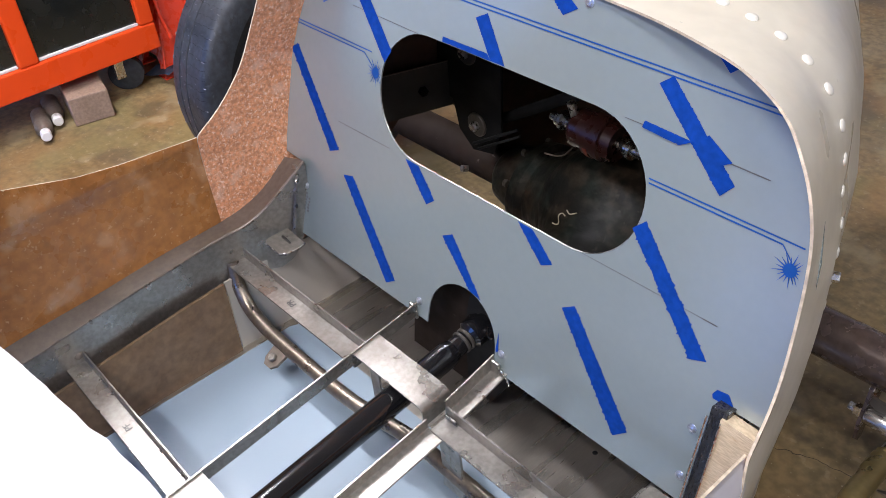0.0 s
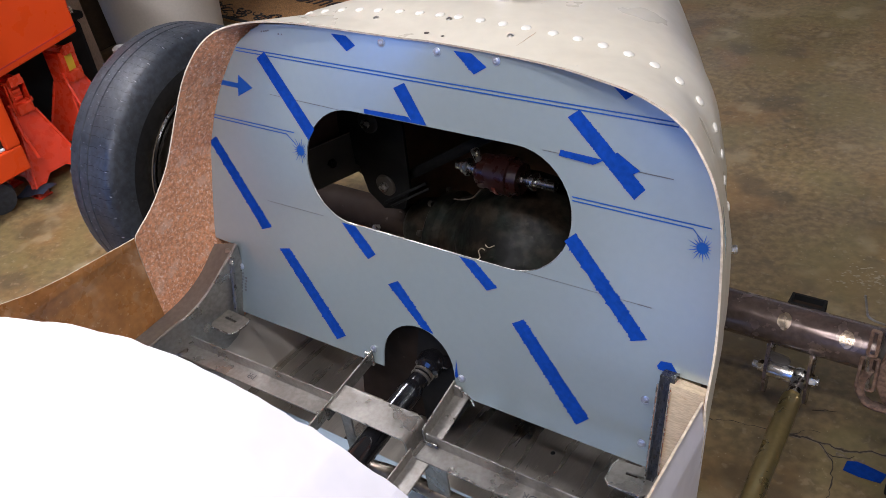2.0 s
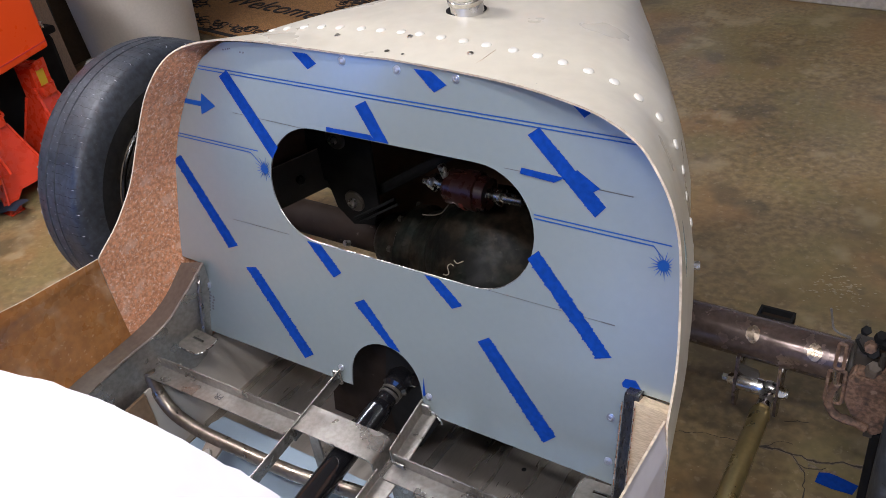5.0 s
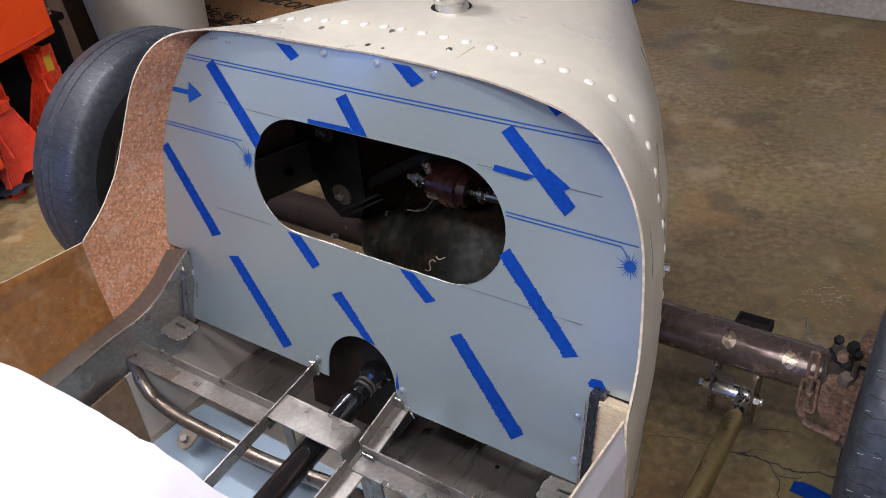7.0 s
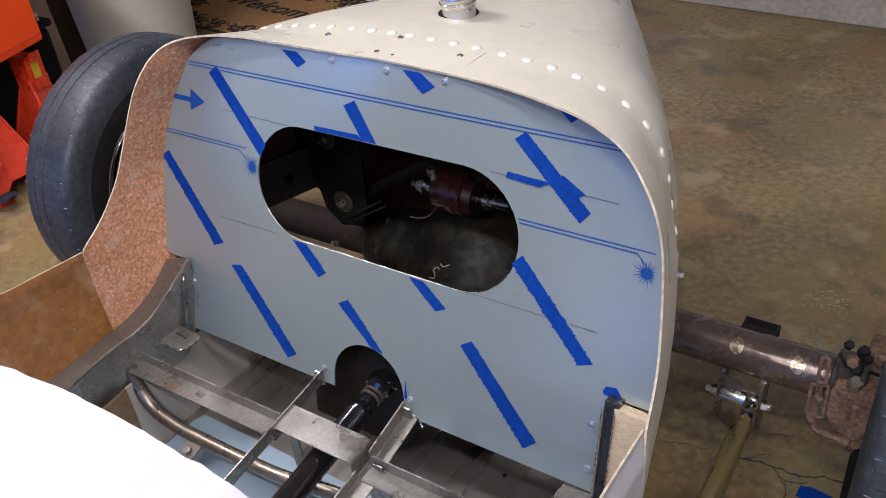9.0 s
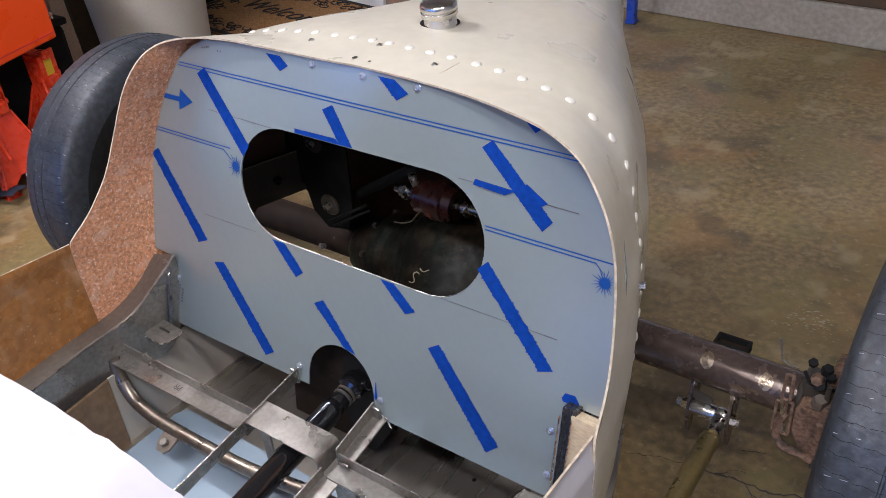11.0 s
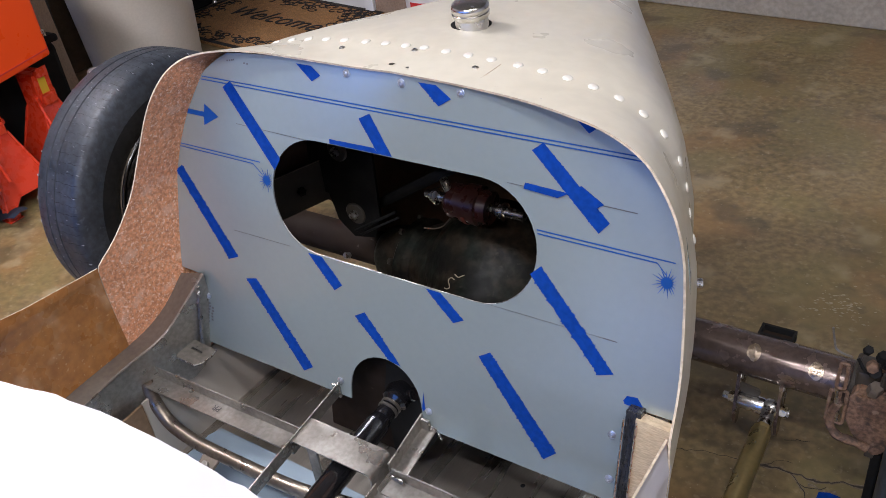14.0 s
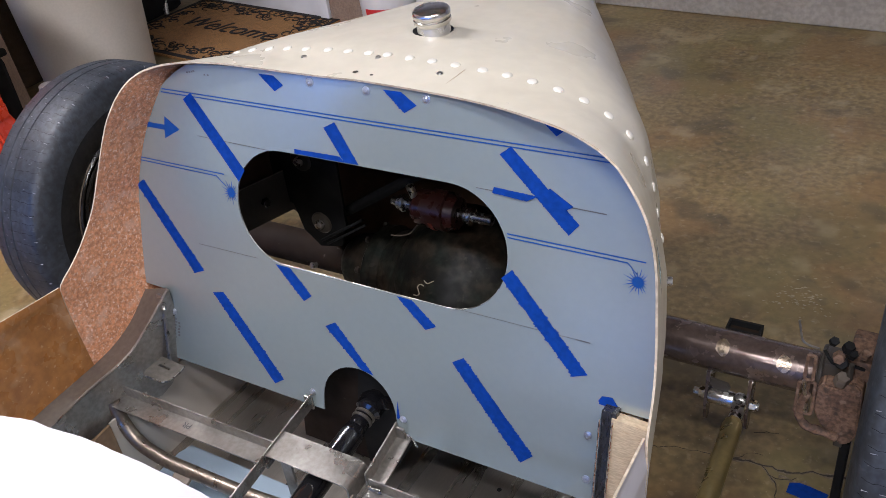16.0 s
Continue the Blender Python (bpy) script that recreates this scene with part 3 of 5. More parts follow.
# printed double rules, arrow and sun marks of the film
for v, u0, u1 in ((0.7985, -0.362, 0.358), (0.7935, -0.364, 0.364), (0.680, -0.428, -0.246), (0.675, -0.4285, -0.262), (0.680, 0.2365, 0.419), (0.675, 0.2375, 0.397)):
    strip("printed_line", [(u0, v - 0.0008), (u1, v - 0.0008), (u1, v + 0.0008), (u0, v + 0.0008)], 0.0023, "print")
for a, b in (((-0.262, 0.675), (-0.243, 0.661)), ((0.397, 0.675), (0.409, 0.663))):
    strip("printed_line", [(a[0], a[1] - 0.0007), (b[0], b[1] - 0.0007), (b[0], b[1] + 0.0007), (a[0], a[1] + 0.0007)], 0.0023, "print")
strip("printed_arrow", [(-0.407, 0.7415), (-0.407, 0.7335), (-0.365, 0.7335), (-0.365, 0.720), (-0.332, 0.738), (-0.362, 0.755), (-0.364, 0.7415)], 0.0023, "print")
for cu, keep in ((0.4115, 0.4225), (-0.234, -0.2225)):
    pts = []
    for k in range(54):
        r = (0.0195 if k % 6 == 1 else 0.015) if k % 3 == 1 else 0.0072
        a = (k // 3 + (k % 3 - 1) * 0.32) * math.pi / 9
        u, v = cu + r * math.cos(a), 0.653 + r * math.sin(a)
        if u > keep:
            u = keep
        pts.append((u, v))
    pts = [p for i, p in enumerate(pts) if (Vector(p) - Vector(pts[i - 1])).length > 1e-4]
    spikes = [p for p in pts]
    strip("printed_sun", spikes, 0.0023, "print")
# pencil rules at the top and the foot of the opening
for a, b, w in (((-0.294, 0.7335), (-0.15, 0.731), 0.00035), ((0.19, 0.7335), (0.216, 0.7335), 0.00035), ((0.318, 0.7305), (0.366, 0.730), 0.0006), ((-0.313, 0.552), (-0.19, 0.5535), 0.0003), ((0.17, 0.556), (0.358, 0.557), 0.00022), ((0.340, 0.557), (0.359, 0.557), 0.0006)):
    strip("pencil_line", [(a[0], a[1] - w), (b[0], b[1] - w), (b[0], b[1] + w), (a[0], a[1] + w)], 0.0022, "pencil")
# small unreadable stamps
for u0, v0, n, du, dv in ((-0.306, 0.828, 4, 0.005, 0.001), (-0.27, 0.828, 2, 0.006, 0.0), (-0.3955, 0.36, 7, 0.0012, 0.006), (-0.386, 0.365, 5, 0.0012, 0.006)):
    for k in range(n):
        u, v = u0 + du * k + random.uniform(-0.001, 0.001), v0 + dv * k
        if n > 12 and k % 4 == 3:
            continue
        big = 1.9 if u < -0.38 else 1.3
        strip("print_mark", [(u, v), (u + 0.0022 * big, v + 0.0005), (u + 0.0019 * big, v + 0.0022 * big), (u - 0.0003, v + 0.0018 * big)], 0.0021, "pencil")


def screw(u, v, r=0.0058, parent=None):
    m = PANEL @ Matrix.Translation((u, v, 0.002))
    bm = bmesh.new()
    lathe(bm, [(0, 0), (r, 0), (r, 0.001), (r * 0.72, 0.0014), (r * 0.66, 0.0026), (r * 0.35, 0.0032), (r * 0.28, 0.002), (0, 0.002)], m, 16)
    part("screw", bm, "screwtop", panel, "zinc-plated pan-head screw", smooth=True)


for u, v in ((-0.072, 0.8395), (0.022, 0.8385), (0.115, 0.838), (-0.389, 0.412), (0.366, 0.423), (0.369, 0.355), (-0.093, 0.345), (0.078, 0.351)):
    screw(u, v)

# ---- rivets and filler on the deck ----


def on_tail(u, y):
    """A place on the tail shell: half-section share u from -1 to 1, and its outward normal."""
    half = section_points(200)
    k = min(int(abs(u) * 199), 198)
    sign = math.copysign(1, u)
    p, q = (tail_point(z, w * sign, y) for z, w in (half[k], half[k + 1]))
    b = tail_point(half[k][0], half[k][1] * sign, y + 0.01) - p
    n = (q - p).cross(b)
    if n.dot(p - Vector((0, y, 0.45))) < 0:
        n = -n
    return p, n.normalized()


run = np.cumsum([0] + [math.hypot(a[0] - b[0], a[1] - b[1]) for a, b in zip(section_points(200), section_points(200)[1:])])[-1]
dome = bmesh.new()
lathe(dome, [(0, 0.0025), (0.0034, 0.0023), (0.0055, 0.0017), (0.0066, 0.001), (0.0069, 0.0004), (0.0069, -0.001)], None, 14)
first = part("rivet", dome, "rivetpaint", tail, smooth=True)
first_used = False
STEP = 0.0388
for k in range(-21, 22):
    s = (k * STEP + 0.012) / run
    if abs(s) > 0.97 or s < -0.36:
        continue
    p, n = on_tail(s if s else 1e-4, 0.279)
    m = Matrix.Translation(p) @ n.to_track_quat("Z", "Y").to_matrix().to_4x4()
    if not first_used:
        ob, first_used = first, True
    else:
        ob = new("rivet", first.data)
        ob.parent = tail
    ob.matrix_world = m
for u, y in ((-0.124, 0.252), (0.003, 0.268), (0.118, 0.25)):
    p, n = on_tail(u / run, y)
    bm = bmesh.new()
    m = Matrix.Translation(p) @ n.to_track_quat("Z", "Y").to_matrix().to_4x4()
    lathe(bm, [(0.0046, -0.001), (0.0046, 0.0006), (0.0028, 0.0008), (0.0028, 0.002), (0, 0.0024)], m, 14)
    part("deck_screw", bm, "zinc", tail)
for u, y in ((-0.007, 0.219), (0.028, 0.217)):
    p, n = on_tail(u / run, y)
    part("pilot_hole", lathe(bmesh.new(), [(0, 0.0006), (0.004 if u < 0 else 0.0025, 0.0006)], Matrix.Translation(p) @ n.to_track_quat("Z", "Y").to_matrix().to_4x4(), 12), "dark", tail)
# pencil rules on the deck
for (x0, y0), (x1, y1) in (((0.134, 0.2), (0.147, 0.271)),):
    pts = [on_tail(x / run, y)[0] for x, y in ((x0, y0), (x1, y1))]
    part("deck_rule", sweep(bmesh.new(), pts, 0.0007, 6), "edge", tail, "faint pencil rule")
# bolt heads showing at the side
for y, z in ((0.235, 0.555),):
    p, n = on_tail(0.62, y)
    hexhead(bm := bmesh.new(), 0.006, 0.008, Matrix.Translation(p) @ n.to_track_quat("Z", "Y").to_matrix().to_4x4())
    part("side_bolt", bm, "zinc", tail)

filler = thing("fuel_filler", "polished metal fuel filler neck with a ribbed screw cap", "fuel filler", at=(0.021, 0.388, 0.781))
tilt = pose(0, 0, 0, 4, 0, 0) @ Matrix.Translation((0, 0, -0.004))
part("neck", lathe(bmesh.new(), [(0, -0.05), (0.0245, -0.05), (0.0245, 0.045), (0.0238, 0.047), (0, 0.047)], tilt, 48), "neck", filler, smooth=True)
part("cap", lathe(bmesh.new(), [(0.0, 0.043), (0.0262, 0.043), (0.0275, 0.045), (0.0278, 0.05), (0.0264, 0.0515), (0.0264, 0.0525), (0.0278, 0.054), (0.0282, 0.057), (0.0278, 0.0605), (0.026, 0.063), (0.02, 0.0645), (0.0, 0.065)], tilt, 48), "chrome", filler, "bright chromed cap", smooth=True)
# no hole is cut: a black disc paints its dark depth round the neck
part("opening", lathe(bmesh.new(), [(0.0, 0.0246), (0.0302, 0.0246), (0.0304, 0.0236), (0.0, 0.0236)], pose(-0.006, 0.003, 0.0, -4, 0, 0), 40), "matte", filler, "black disc standing in for the dark hole in the deck")

# ---- chassis frame ----
frame_thing = thing("chassis_frame", "bare welded steel chassis frame with angle-iron cross members", "car frame")
RAKE = 0.12


def zf(y):
    return 0.302 + RAKE * (y + 0.03)


def angle_bar(name, a, b, leg, flange, side, parent=frame_thing, t=0.003, mat="steel"):
    """Angle iron from a to b: an upright leg below the line, and a flange at its foot reaching to one side."""
    a, b = Vector(a), Vector(b)
    d = (b - a).normalized()
    s = d.cross(Vector((0, 0, 1))).normalized() * side
    up = s.cross(d) * side
    m = Matrix((d, s, Vector((0, 0, 1)))).transposed().to_4x4()
    m.translation = a
    run_l = (b - a).length
    bm = bmesh.new()
    prof = [(0, 0), (t, 0), (t, -leg + t), (flange, -leg + t), (flange, -leg), (0, -leg)]
    ra = [bm.verts.new(m @ Vector((0, p, q))) for p, q in prof]
    rb = [bm.verts.new(m @ Vector((run_l, p, q))) for p, q in prof]
    for k in range(6):
        bm.faces.new((ra[k], ra[(k + 1) % 6], rb[(k + 1) % 6], rb[k]))
    bm.faces.new(ra)
    bm.faces.new(rb)
    bmesh.ops.bevel(bm, geom=bm.edges[:], offset=0.0007, segments=1, affect="EDGES")
    return part(name, bm, mat, parent)


# left rail as x, y and top height; the right one is plain
RAIL_TOP = [(-0.43, -1.8, 0.16), (-0.43, -0.6, 0.272), (-0.43, -0.37, 0.300), (-0.43, -0.255, 0.314), (-0.429, -0.132, 0.326), (-0.426, -0.064, 0.335), (-0.419, -0.015, 0.339), (-0.413, 0.018, 0.352), (-0.404, 0.049, 0.378), (-0.396, 0.083, 0.406), (-0.391, 0.101, 0.422)]
RAIL_LOW = [(-1.8, 0.09), (-0.6, 0.195), (-0.32, 0.224), (-0.149, 0.243), (-0.03, 0.25), (0.03, 0.235), (0.06, 0.25), (0.08, 0.29), (0.096, 0.38)]
FLANGE = [(-1.8, 0.17), (-0.6, 0.29), (-0.366, 0.313), (-0.258, 0.319), (-0.142, 0.33), (-0.022, 0.335), (0.022, 0.348), (0.064, 0.368), (0.097, 0.398), (0.11, 0.41)]
RAIL_RIGHT = [(-1.8, 0.16), (-0.6, 0.286), (-0.371, 0.30), (0.06, 0.305), (0.013, 0.224), (-0.139, 0.236), (-0.32, 0.241), (-0.6, 0.215), (-1.8, 0.09)]


def fine_rail(steps=60):
    ys = np.concatenate([[-1.8, -1.2], np.linspace(-0.6, 0.101, steps)])
    top = eased([(y, z) for _, y, z in RAIL_TOP])
    side_x = eased([(y, x) for x, y, _ in RAIL_TOP])
    return [(interp(side_x, y), y, interp(top, y), interp(RAIL_LOW, y)) for y in ys]


for sx in (-1, 1):
    if sx < 0:
        run_rail = fine_rail()
        rail = part("side_rail", grid(bmesh.new(), [[(x, y, low), (x, y, (low + z) / 2), (x, y, z)] for x, y, z, low in run_rail], 0.003), "steel", frame_thing)
        rows = [[(x + 0.0005, y, z + 0.0012) for x, y, z, _ in run_rail], [(x - 0.0015, y, z + 0.003) for x, y, z, _ in run_rail], [(-0.464, y, interp(FLANGE, y, 0.02) + 0.003) for x, y, z, _ in run_rail], [(-0.464, y, interp(FLANGE, y, 0.02)) for x, y, z, _ in run_rail], [(x - 0.0015, y, z) for x, y, z, _ in run_rail]]
        part("rail_flange", grid(bmesh.new(), rows), "mill", rail, smooth=True)
        part("rail_edge", sweep(bmesh.new(), [(x + 0.0015, y, z + 0.001) for x, y, z, _ in run_rail], 0.0013, 6), "steel", rail, "bright ground edge")
    else:
        m = Matrix(((0, 0, 1, 0.402), (1, 0, 0, 0), (0, 1, 0, 0), (0, 0, 0, 1)))
        rail = part("side_rail", prism(bmesh.new(), RAIL_RIGHT, 0.003, m), "steel", frame_thing)
    # upright welded along the panel
    bm = bmesh.new()
    block(bm, (sx * 0.398 - 0.011, 0.0, 0.303), (sx * 0.398 + 0.003 * sx + 0.006, 0.02, 0.437 if sx < 0 else 0.469), 0.001)
    put(bm, PANEL @ Matrix(((1, 0, 0, 0), (0, 0, 1, 0.009), (0, 1, 0, 0.0), (0, 0, 0, 1))))
    part("upright", bm, "worn" if sx > 0 else "steel", rail, "black painted upright" if sx > 0 else "")
    # slotted mounting tab
    tab = [(0.0, 0.0), (0.058, 0.004), (0.062, 0.018), (0.06, 0.042), (0.052, 0.05), (0.008, 0.05), (0.0, 0.04)]
    slot = [(0.012, 0.016), (0.04, 0.018), (0.04, 0.023), (0.012, 0.021)]
    m = Matrix(((-sx, 0, 0, sx * 0.399), (0, -1, 0, 0.05 if sx < 0 else 0.075), (0, 0, 1, 0.309 if sx < 0 else 0.286), (0, 0, 0, 1)))
    part("mounting_tab", prism(bmesh.new(), tab, 0.003, m, [slot]), "steel", frame_thing)
    part("tab_edge", sweep(bmesh.new(), [m @ Vector((p[0], p[1], 0.003)) for p in tab[1:6]], 0.0013, 6), "zinc", frame_thing)
    if sx > 0:
        for u in (0.3885, 0.4055):
            part("upright_edge", sweep(bmesh.new(), [PANEL @ Vector((u, 0.31, 0.0295)), PANEL @ Vector((u, 0.47, 0.0295))], 0.0011, 6), "zinc", rail, "bright worn edge")
        continue
    bead = [PANEL @ Vector((sx * 0.391, 0.31 + k * 0.006, 0.022 + 0.001 * math.sin(k * 2.1))) for k in range(22)]
    part("weld_bead", sweep(bmesh.new(), bead, [0.0034 + 0.0011 * math.sin(k * 2.4) for k in range(22)], 8), "weld", rail, smooth=True)
# cross members behind the seat
crL = angle_bar("cross_member", (-0.424, -0.026, zf(-0.02)), (-0.086, -0.022, zf(-0.02)), 0.022, 0.034, 1)
crR = angle_bar("cross_member", (0.082, -0.022, zf(-0.02)), (0.40, -0.022, zf(-0.02)), 0.022, 0.034, 1)
crF = angle_bar("cross_member", (-0.428, -0.318, zf(-0.318)), (-0.086, -0.318, zf(-0.318)), 0.022, 0.034, 1)
crG = angle_bar("cross_member", (0.082, -0.318, zf(-0.318)), (0.40, -0.318, zf(-0.318)), 0.022, 0.034, 1)
# tunnel members
angle_bar("tunnel_member", (-0.088, 0.074, zf(0.074) + 0.004), (-0.088, -1.3, zf(-1.3)), 0.024, 0.004, 1)
angle_bar("tunnel_member", (0.068, 0.076, zf(0.076) + 0.004), (0.072, -0.02, zf(-0.02)), 0.026, 0.026, -1)
angle_bar("tunnel_member", (0.074, -0.054, zf(-0.054)), (0.078, -1.3, zf(-1.3)), 0.02, 0.032, -1)
for x, u in ((-0.095, -0.093), (0.078, 0.078)):
    bm = bmesh.new()
    block(bm, (x - 0.008, 0.068, 0.288), (x + 0.008, 0.073, 0.314), 0.002)
    part("panel_lug", bm, "steel", frame_thing)
# straps bridging the tunnel
for y0, y1 in ((-0.052, -0.004), (-0.36, -0.305)):
    z = zf((y0 + y1) / 2) + 0.003
    prof = rounded([(-0.09, 0, z - 0.028), (-0.09, 0, z + 0.003), (0.066, 0, z + 0.003), (0.066, 0, z - 0.03)], 0.012, 5)
    rows = [[(p.x, y, p.z + RAKE * (y - (y0 + y1) / 2)) for p in prof] for y in (y0, y1)]
    bm = bmesh.new()
    grid(bm, rows, 0.003)
    part("tunnel_strap", bm, "steel", frame_thing, "folded flat steel strap", smooth=True)
    if y0 < -0.2:
        part("strap_block", box((-0.085, y0, z - 0.028), (-0.03, y1, z - 0.002), 0.002), "steel", frame_thing)
for x, y in ((-0.07, -0.03), (0.098, -0.045), (0.118, -0.045)):
    bm = box((x - 0.01, y - 0.002, 0.165), (x + 0.01, y + 0.002, zf(y) - 0.018), 0.0006)
    part("drop_post", bm, "steel", frame_thing)
for k in range(3):
    bead = [(0.084 + 0.0035 * q, -0.0275 - 0.0006 * k, zf(-0.02) - 0.017 + 0.003 * k + 0.0006 * math.sin(q * 2 + k)) for q in range(7)]
    part("gusset_weld", sweep(bmesh.new(), bead, [0.0017 + 0.0004 * math.sin(q * 1.7) for q in range(7)], 8), "weld", frame_thing, smooth=True)
for p in ((-0.424, -0.034, 0.298), (-0.427, -0.325, 0.262)):
    bm = bmesh.new()
    bmesh.ops.create_icosphere(bm, subdivisions=2, radius=0.0075, matrix=Matrix.Translation(p) @ Matrix.Diagonal((0.45, 1.2, 0.8, 1)))
    for v in bm.verts:
        v.co += Vector((noise.noise(v.co * 300), noise.noise(v.co * 280 + Vector((3, 0, 0))), 0)) * 0.002
    part("weld_blob", bm, "mill", frame_thing, smooth=True)
for p in ((0.083, 0.072, 0.312),):
    part("bent_tag", sweep(bmesh.new(), rounded([(0.084, 0.068, 0.308), (0.094, 0.064, 0.314), (0.103, 0.066, 0.304), (0.107, 0.068, 0.288)], 0.006), 0.0012, 6), "zinc", frame_thing)
# felt-pen marks on the members
for words, x, y, turn in (("PR", -0.262, -0.0405, 180), ("DR", 0.262, -0.0405, 180), ("PF", -0.252, -0.335, 180), ("DF", 0.095, -0.16, 90)):
    z = zf(y if abs(turn) != 90 else y) - (0.0185 if words[1] == "R" else 0.017) + (0.0012 if words != "DF" else 0.0015)
    put(bm := text_bm(words, 0.015, 0.0002), pose(x, y, zf(-0.02 if words[1] == "R" else (y if words == "DF" else -0.318)) - 0.0185, 0 if words != "DF" else 7, 0, turn))
    part("pen_mark", bm, "pencil", frame_thing)
# bent tube under the members
tube_path = rounded([(-0.424, -0.05, 0.285), (-0.415, -0.055, 0.25), (-0.385, -0.06, 0.212), (-0.325, -0.062, 0.197), (-0.19, -0.062, 0.198), (-0.09, -0.06, 0.2), (0.02, -0.041, 0.2), (0.2, -0.042, 0.2), (0.30, -0.05, 0.2), (0.375, -0.06, 0.205), (0.402, -0.046, 0.235), (0.405, -0.03, 0.285)], 0.04, 5)
part("bent_tube", sweep(bmesh.new(), tube_path, 0.0118, 16), "tubing", frame_thing, "brown-tinged bent steel tube", smooth=True)
for x, y in ((-0.275, -0.082), (-0.29, -0.375), (0.275, -0.082)):
    bm = prism(bmesh.new(), [(-0.018, 0.012), (-0.016, -0.01), (-0.008, -0.02), (0.008, -0.02), (0.016, -0.01), (0.018, 0.012)], 0.005, pose(x, y, 0.186, 25, 0, 0))
    part("tube_lug", bm, "mill", frame_thing)
    hexhead(bm := bmesh.new(), 0.0075, 0.006, pose(x, y - 0.006, 0.19, 25, 0, 0))
    part("lug_bolt", bm, "steel", frame_thing)

# black plate inside the tail above the axle
PLATE = [(0.0, 0.0), (0.03, 0.0), (0.2, 0.002), (0.215, 0.08), (0.15, 0.086), (0.0, 0.086)]
m = Matrix(((0.339, 0, -0.941, -0.387), (0.941, 0, 0.339, 0.245), (0, 1, 0, 0.427), (0, 0, 0, 1)))
inner = part("inner_plate", prism(bmesh.new(), PLATE, 0.003, m), "dark", frame_thing, "black painted inner side plate")
# paler rod painted in for the light caught along the plate's top edge
part("lit_plate_edge", sweep(bmesh.new(), [m @ Vector((0.0, 0.086, 0.0)), m @ Vector((0.15, 0.086, 0.0))], 0.0012, 6), "mill", inner)
hexhead(bm := bmesh.new(), 0.009, 0.008, m @ Matrix.Translation((0.095, 0.042, 0)) @ pose(0, 0, 0, 180, 0, 0))
part("plate_bolt", bm, "black", inner)

# ---- floor pan ----
pan = thing("floor_pan", "bare mirror-finish sheet floor under pale blue film", "floor pan")
part("pan_sheet", prism(bmesh.new(), [(-0.43, -1.8), (0.43, -1.8), (0.43, 0.06), (0.38, 0.28), (0.33, 0.42), (-0.36, 0.42), (-0.40, 0.28), (-0.43, 0.06)], 0.004, pose(0, 0, 0.108)), "sheet", pan)
part("pan_film", prism(bmesh.new(), [(-0.395, -1.7), (0.415, -1.7), (0.415, 0.03), (-0.385, 0.034), (-0.395, 0.01)], 0.0008, pose(0, 0, 0.1135)), "pan", pan, "pale blue protective film")
for sx in (-1, 1):
    y_end = -0.082 if sx < 0 else 0.012
    if sx < 0:
        part("side_sheet", box((-0.416, -0.078, 0.11), (-0.412, 0.34, 0.262)), "sideplate", pan)
    top = [(y_end, 0.264), (-0.161, 0.258), (-0.319, 0.240), (-0.6, 0.208), (-1.7, 0.112)] if sx < 0 else [(y_end, 0.235), (-1.7, 0.235)]
    part("pan_hanger", prism(bmesh.new(), [(-1.7, 0.108), (y_end, 0.108)] + top, 0.006, Matrix(((0, 0, 1, -0.412 if sx < 0 else 0.418), (1, 0, 0, 0), (0, 1, 0, 0), (0, 0, 0, 1)))), "hanger", pan, "raw brown laminate side")

for x, y, r in ((0.175, 0.175, 0.0042), (0.24, 0.12, 0.0016), (0.09, 0.2, 0.0018)):
    part("spatter", lathe(bmesh.new(), [(r, 0.0), (r * 0.8, 0.0006), (0, 0.0007)], pose(x, y, 0.112), 12), "matte" if r > 0.003 else "mill", pan, "small dark speck")

# ---- drive shaft ----
shaft = thing("drive_shaft", "gloss black drive shaft with a universal joint", "drive shaft")
part("tube", sweep(bmesh.new(), [(-0.004, 0.066, 0.2845), (-0.004, 0.058, 0.283), (-0.004, 0.05, 0.2815), (-0.004, -1.6, 0.083)], [0.0162, 0.0185, 0.0198, 0.0205], 32), "black", shaft, smooth=True)
part("neck", sweep(bmesh.new(), [(-0.004, 0.06, 0.2835), (-0.004, 0.15, 0.297)], 0.0155, 24), "black", shaft, smooth=True)
for y0 in (0.08, 0.0885, 0.097):
    zc = 0.2835 + (y0 - 0.06) * 0.15
    part("collar", sweep(bmesh.new(), [(-0.004, y0, zc), (-0.004, y0 + 0.0015, zc + 0.0002), (-0.004, y0 + 0.0045, zc + 0.0007), (-0.004, y0 + 0.006, zc + 0.001)], [0.0162, 0.0176, 0.0176, 0.0162], 28), "mill" if y0 < 0.08 else "dark", shaft, smooth=True)
part("slip_yoke", sweep(bmesh.new(), [(-0.004, 0.095, 0.289), (-0.004, 0.1, 0.29), (-0.004, 0.118, 0.293), (-0.004, 0.125, 0.294)], [0.016, 0.022, 0.024, 0.02], 24), "black", shaft, smooth=True)
part("joint_cap", sweep(bmesh.new(), [(0.018, 0.118, 0.3), (0.026, 0.117, 0.303), (0.028, 0.1165, 0.304)], [0.011, 0.011, 0.009], 16), "black", shaft, smooth=True)
for a in (0, 90):
    part("yoke", put(box((-0.03, -0.01, -0.012), (0.03, 0.012, 0.012), 0.005), pose(-0.004, 0.16, 0.29, 0, a, 0)), "black", shaft)
part("flange", sweep(bmesh.new(), [(-0.004, 0.17, 0.29), (-0.004, 0.19, 0.291), (-0.004, 0.2, 0.292)], [0.03, 0.05, 0.05], 24), "black", shaft, smooth=True)
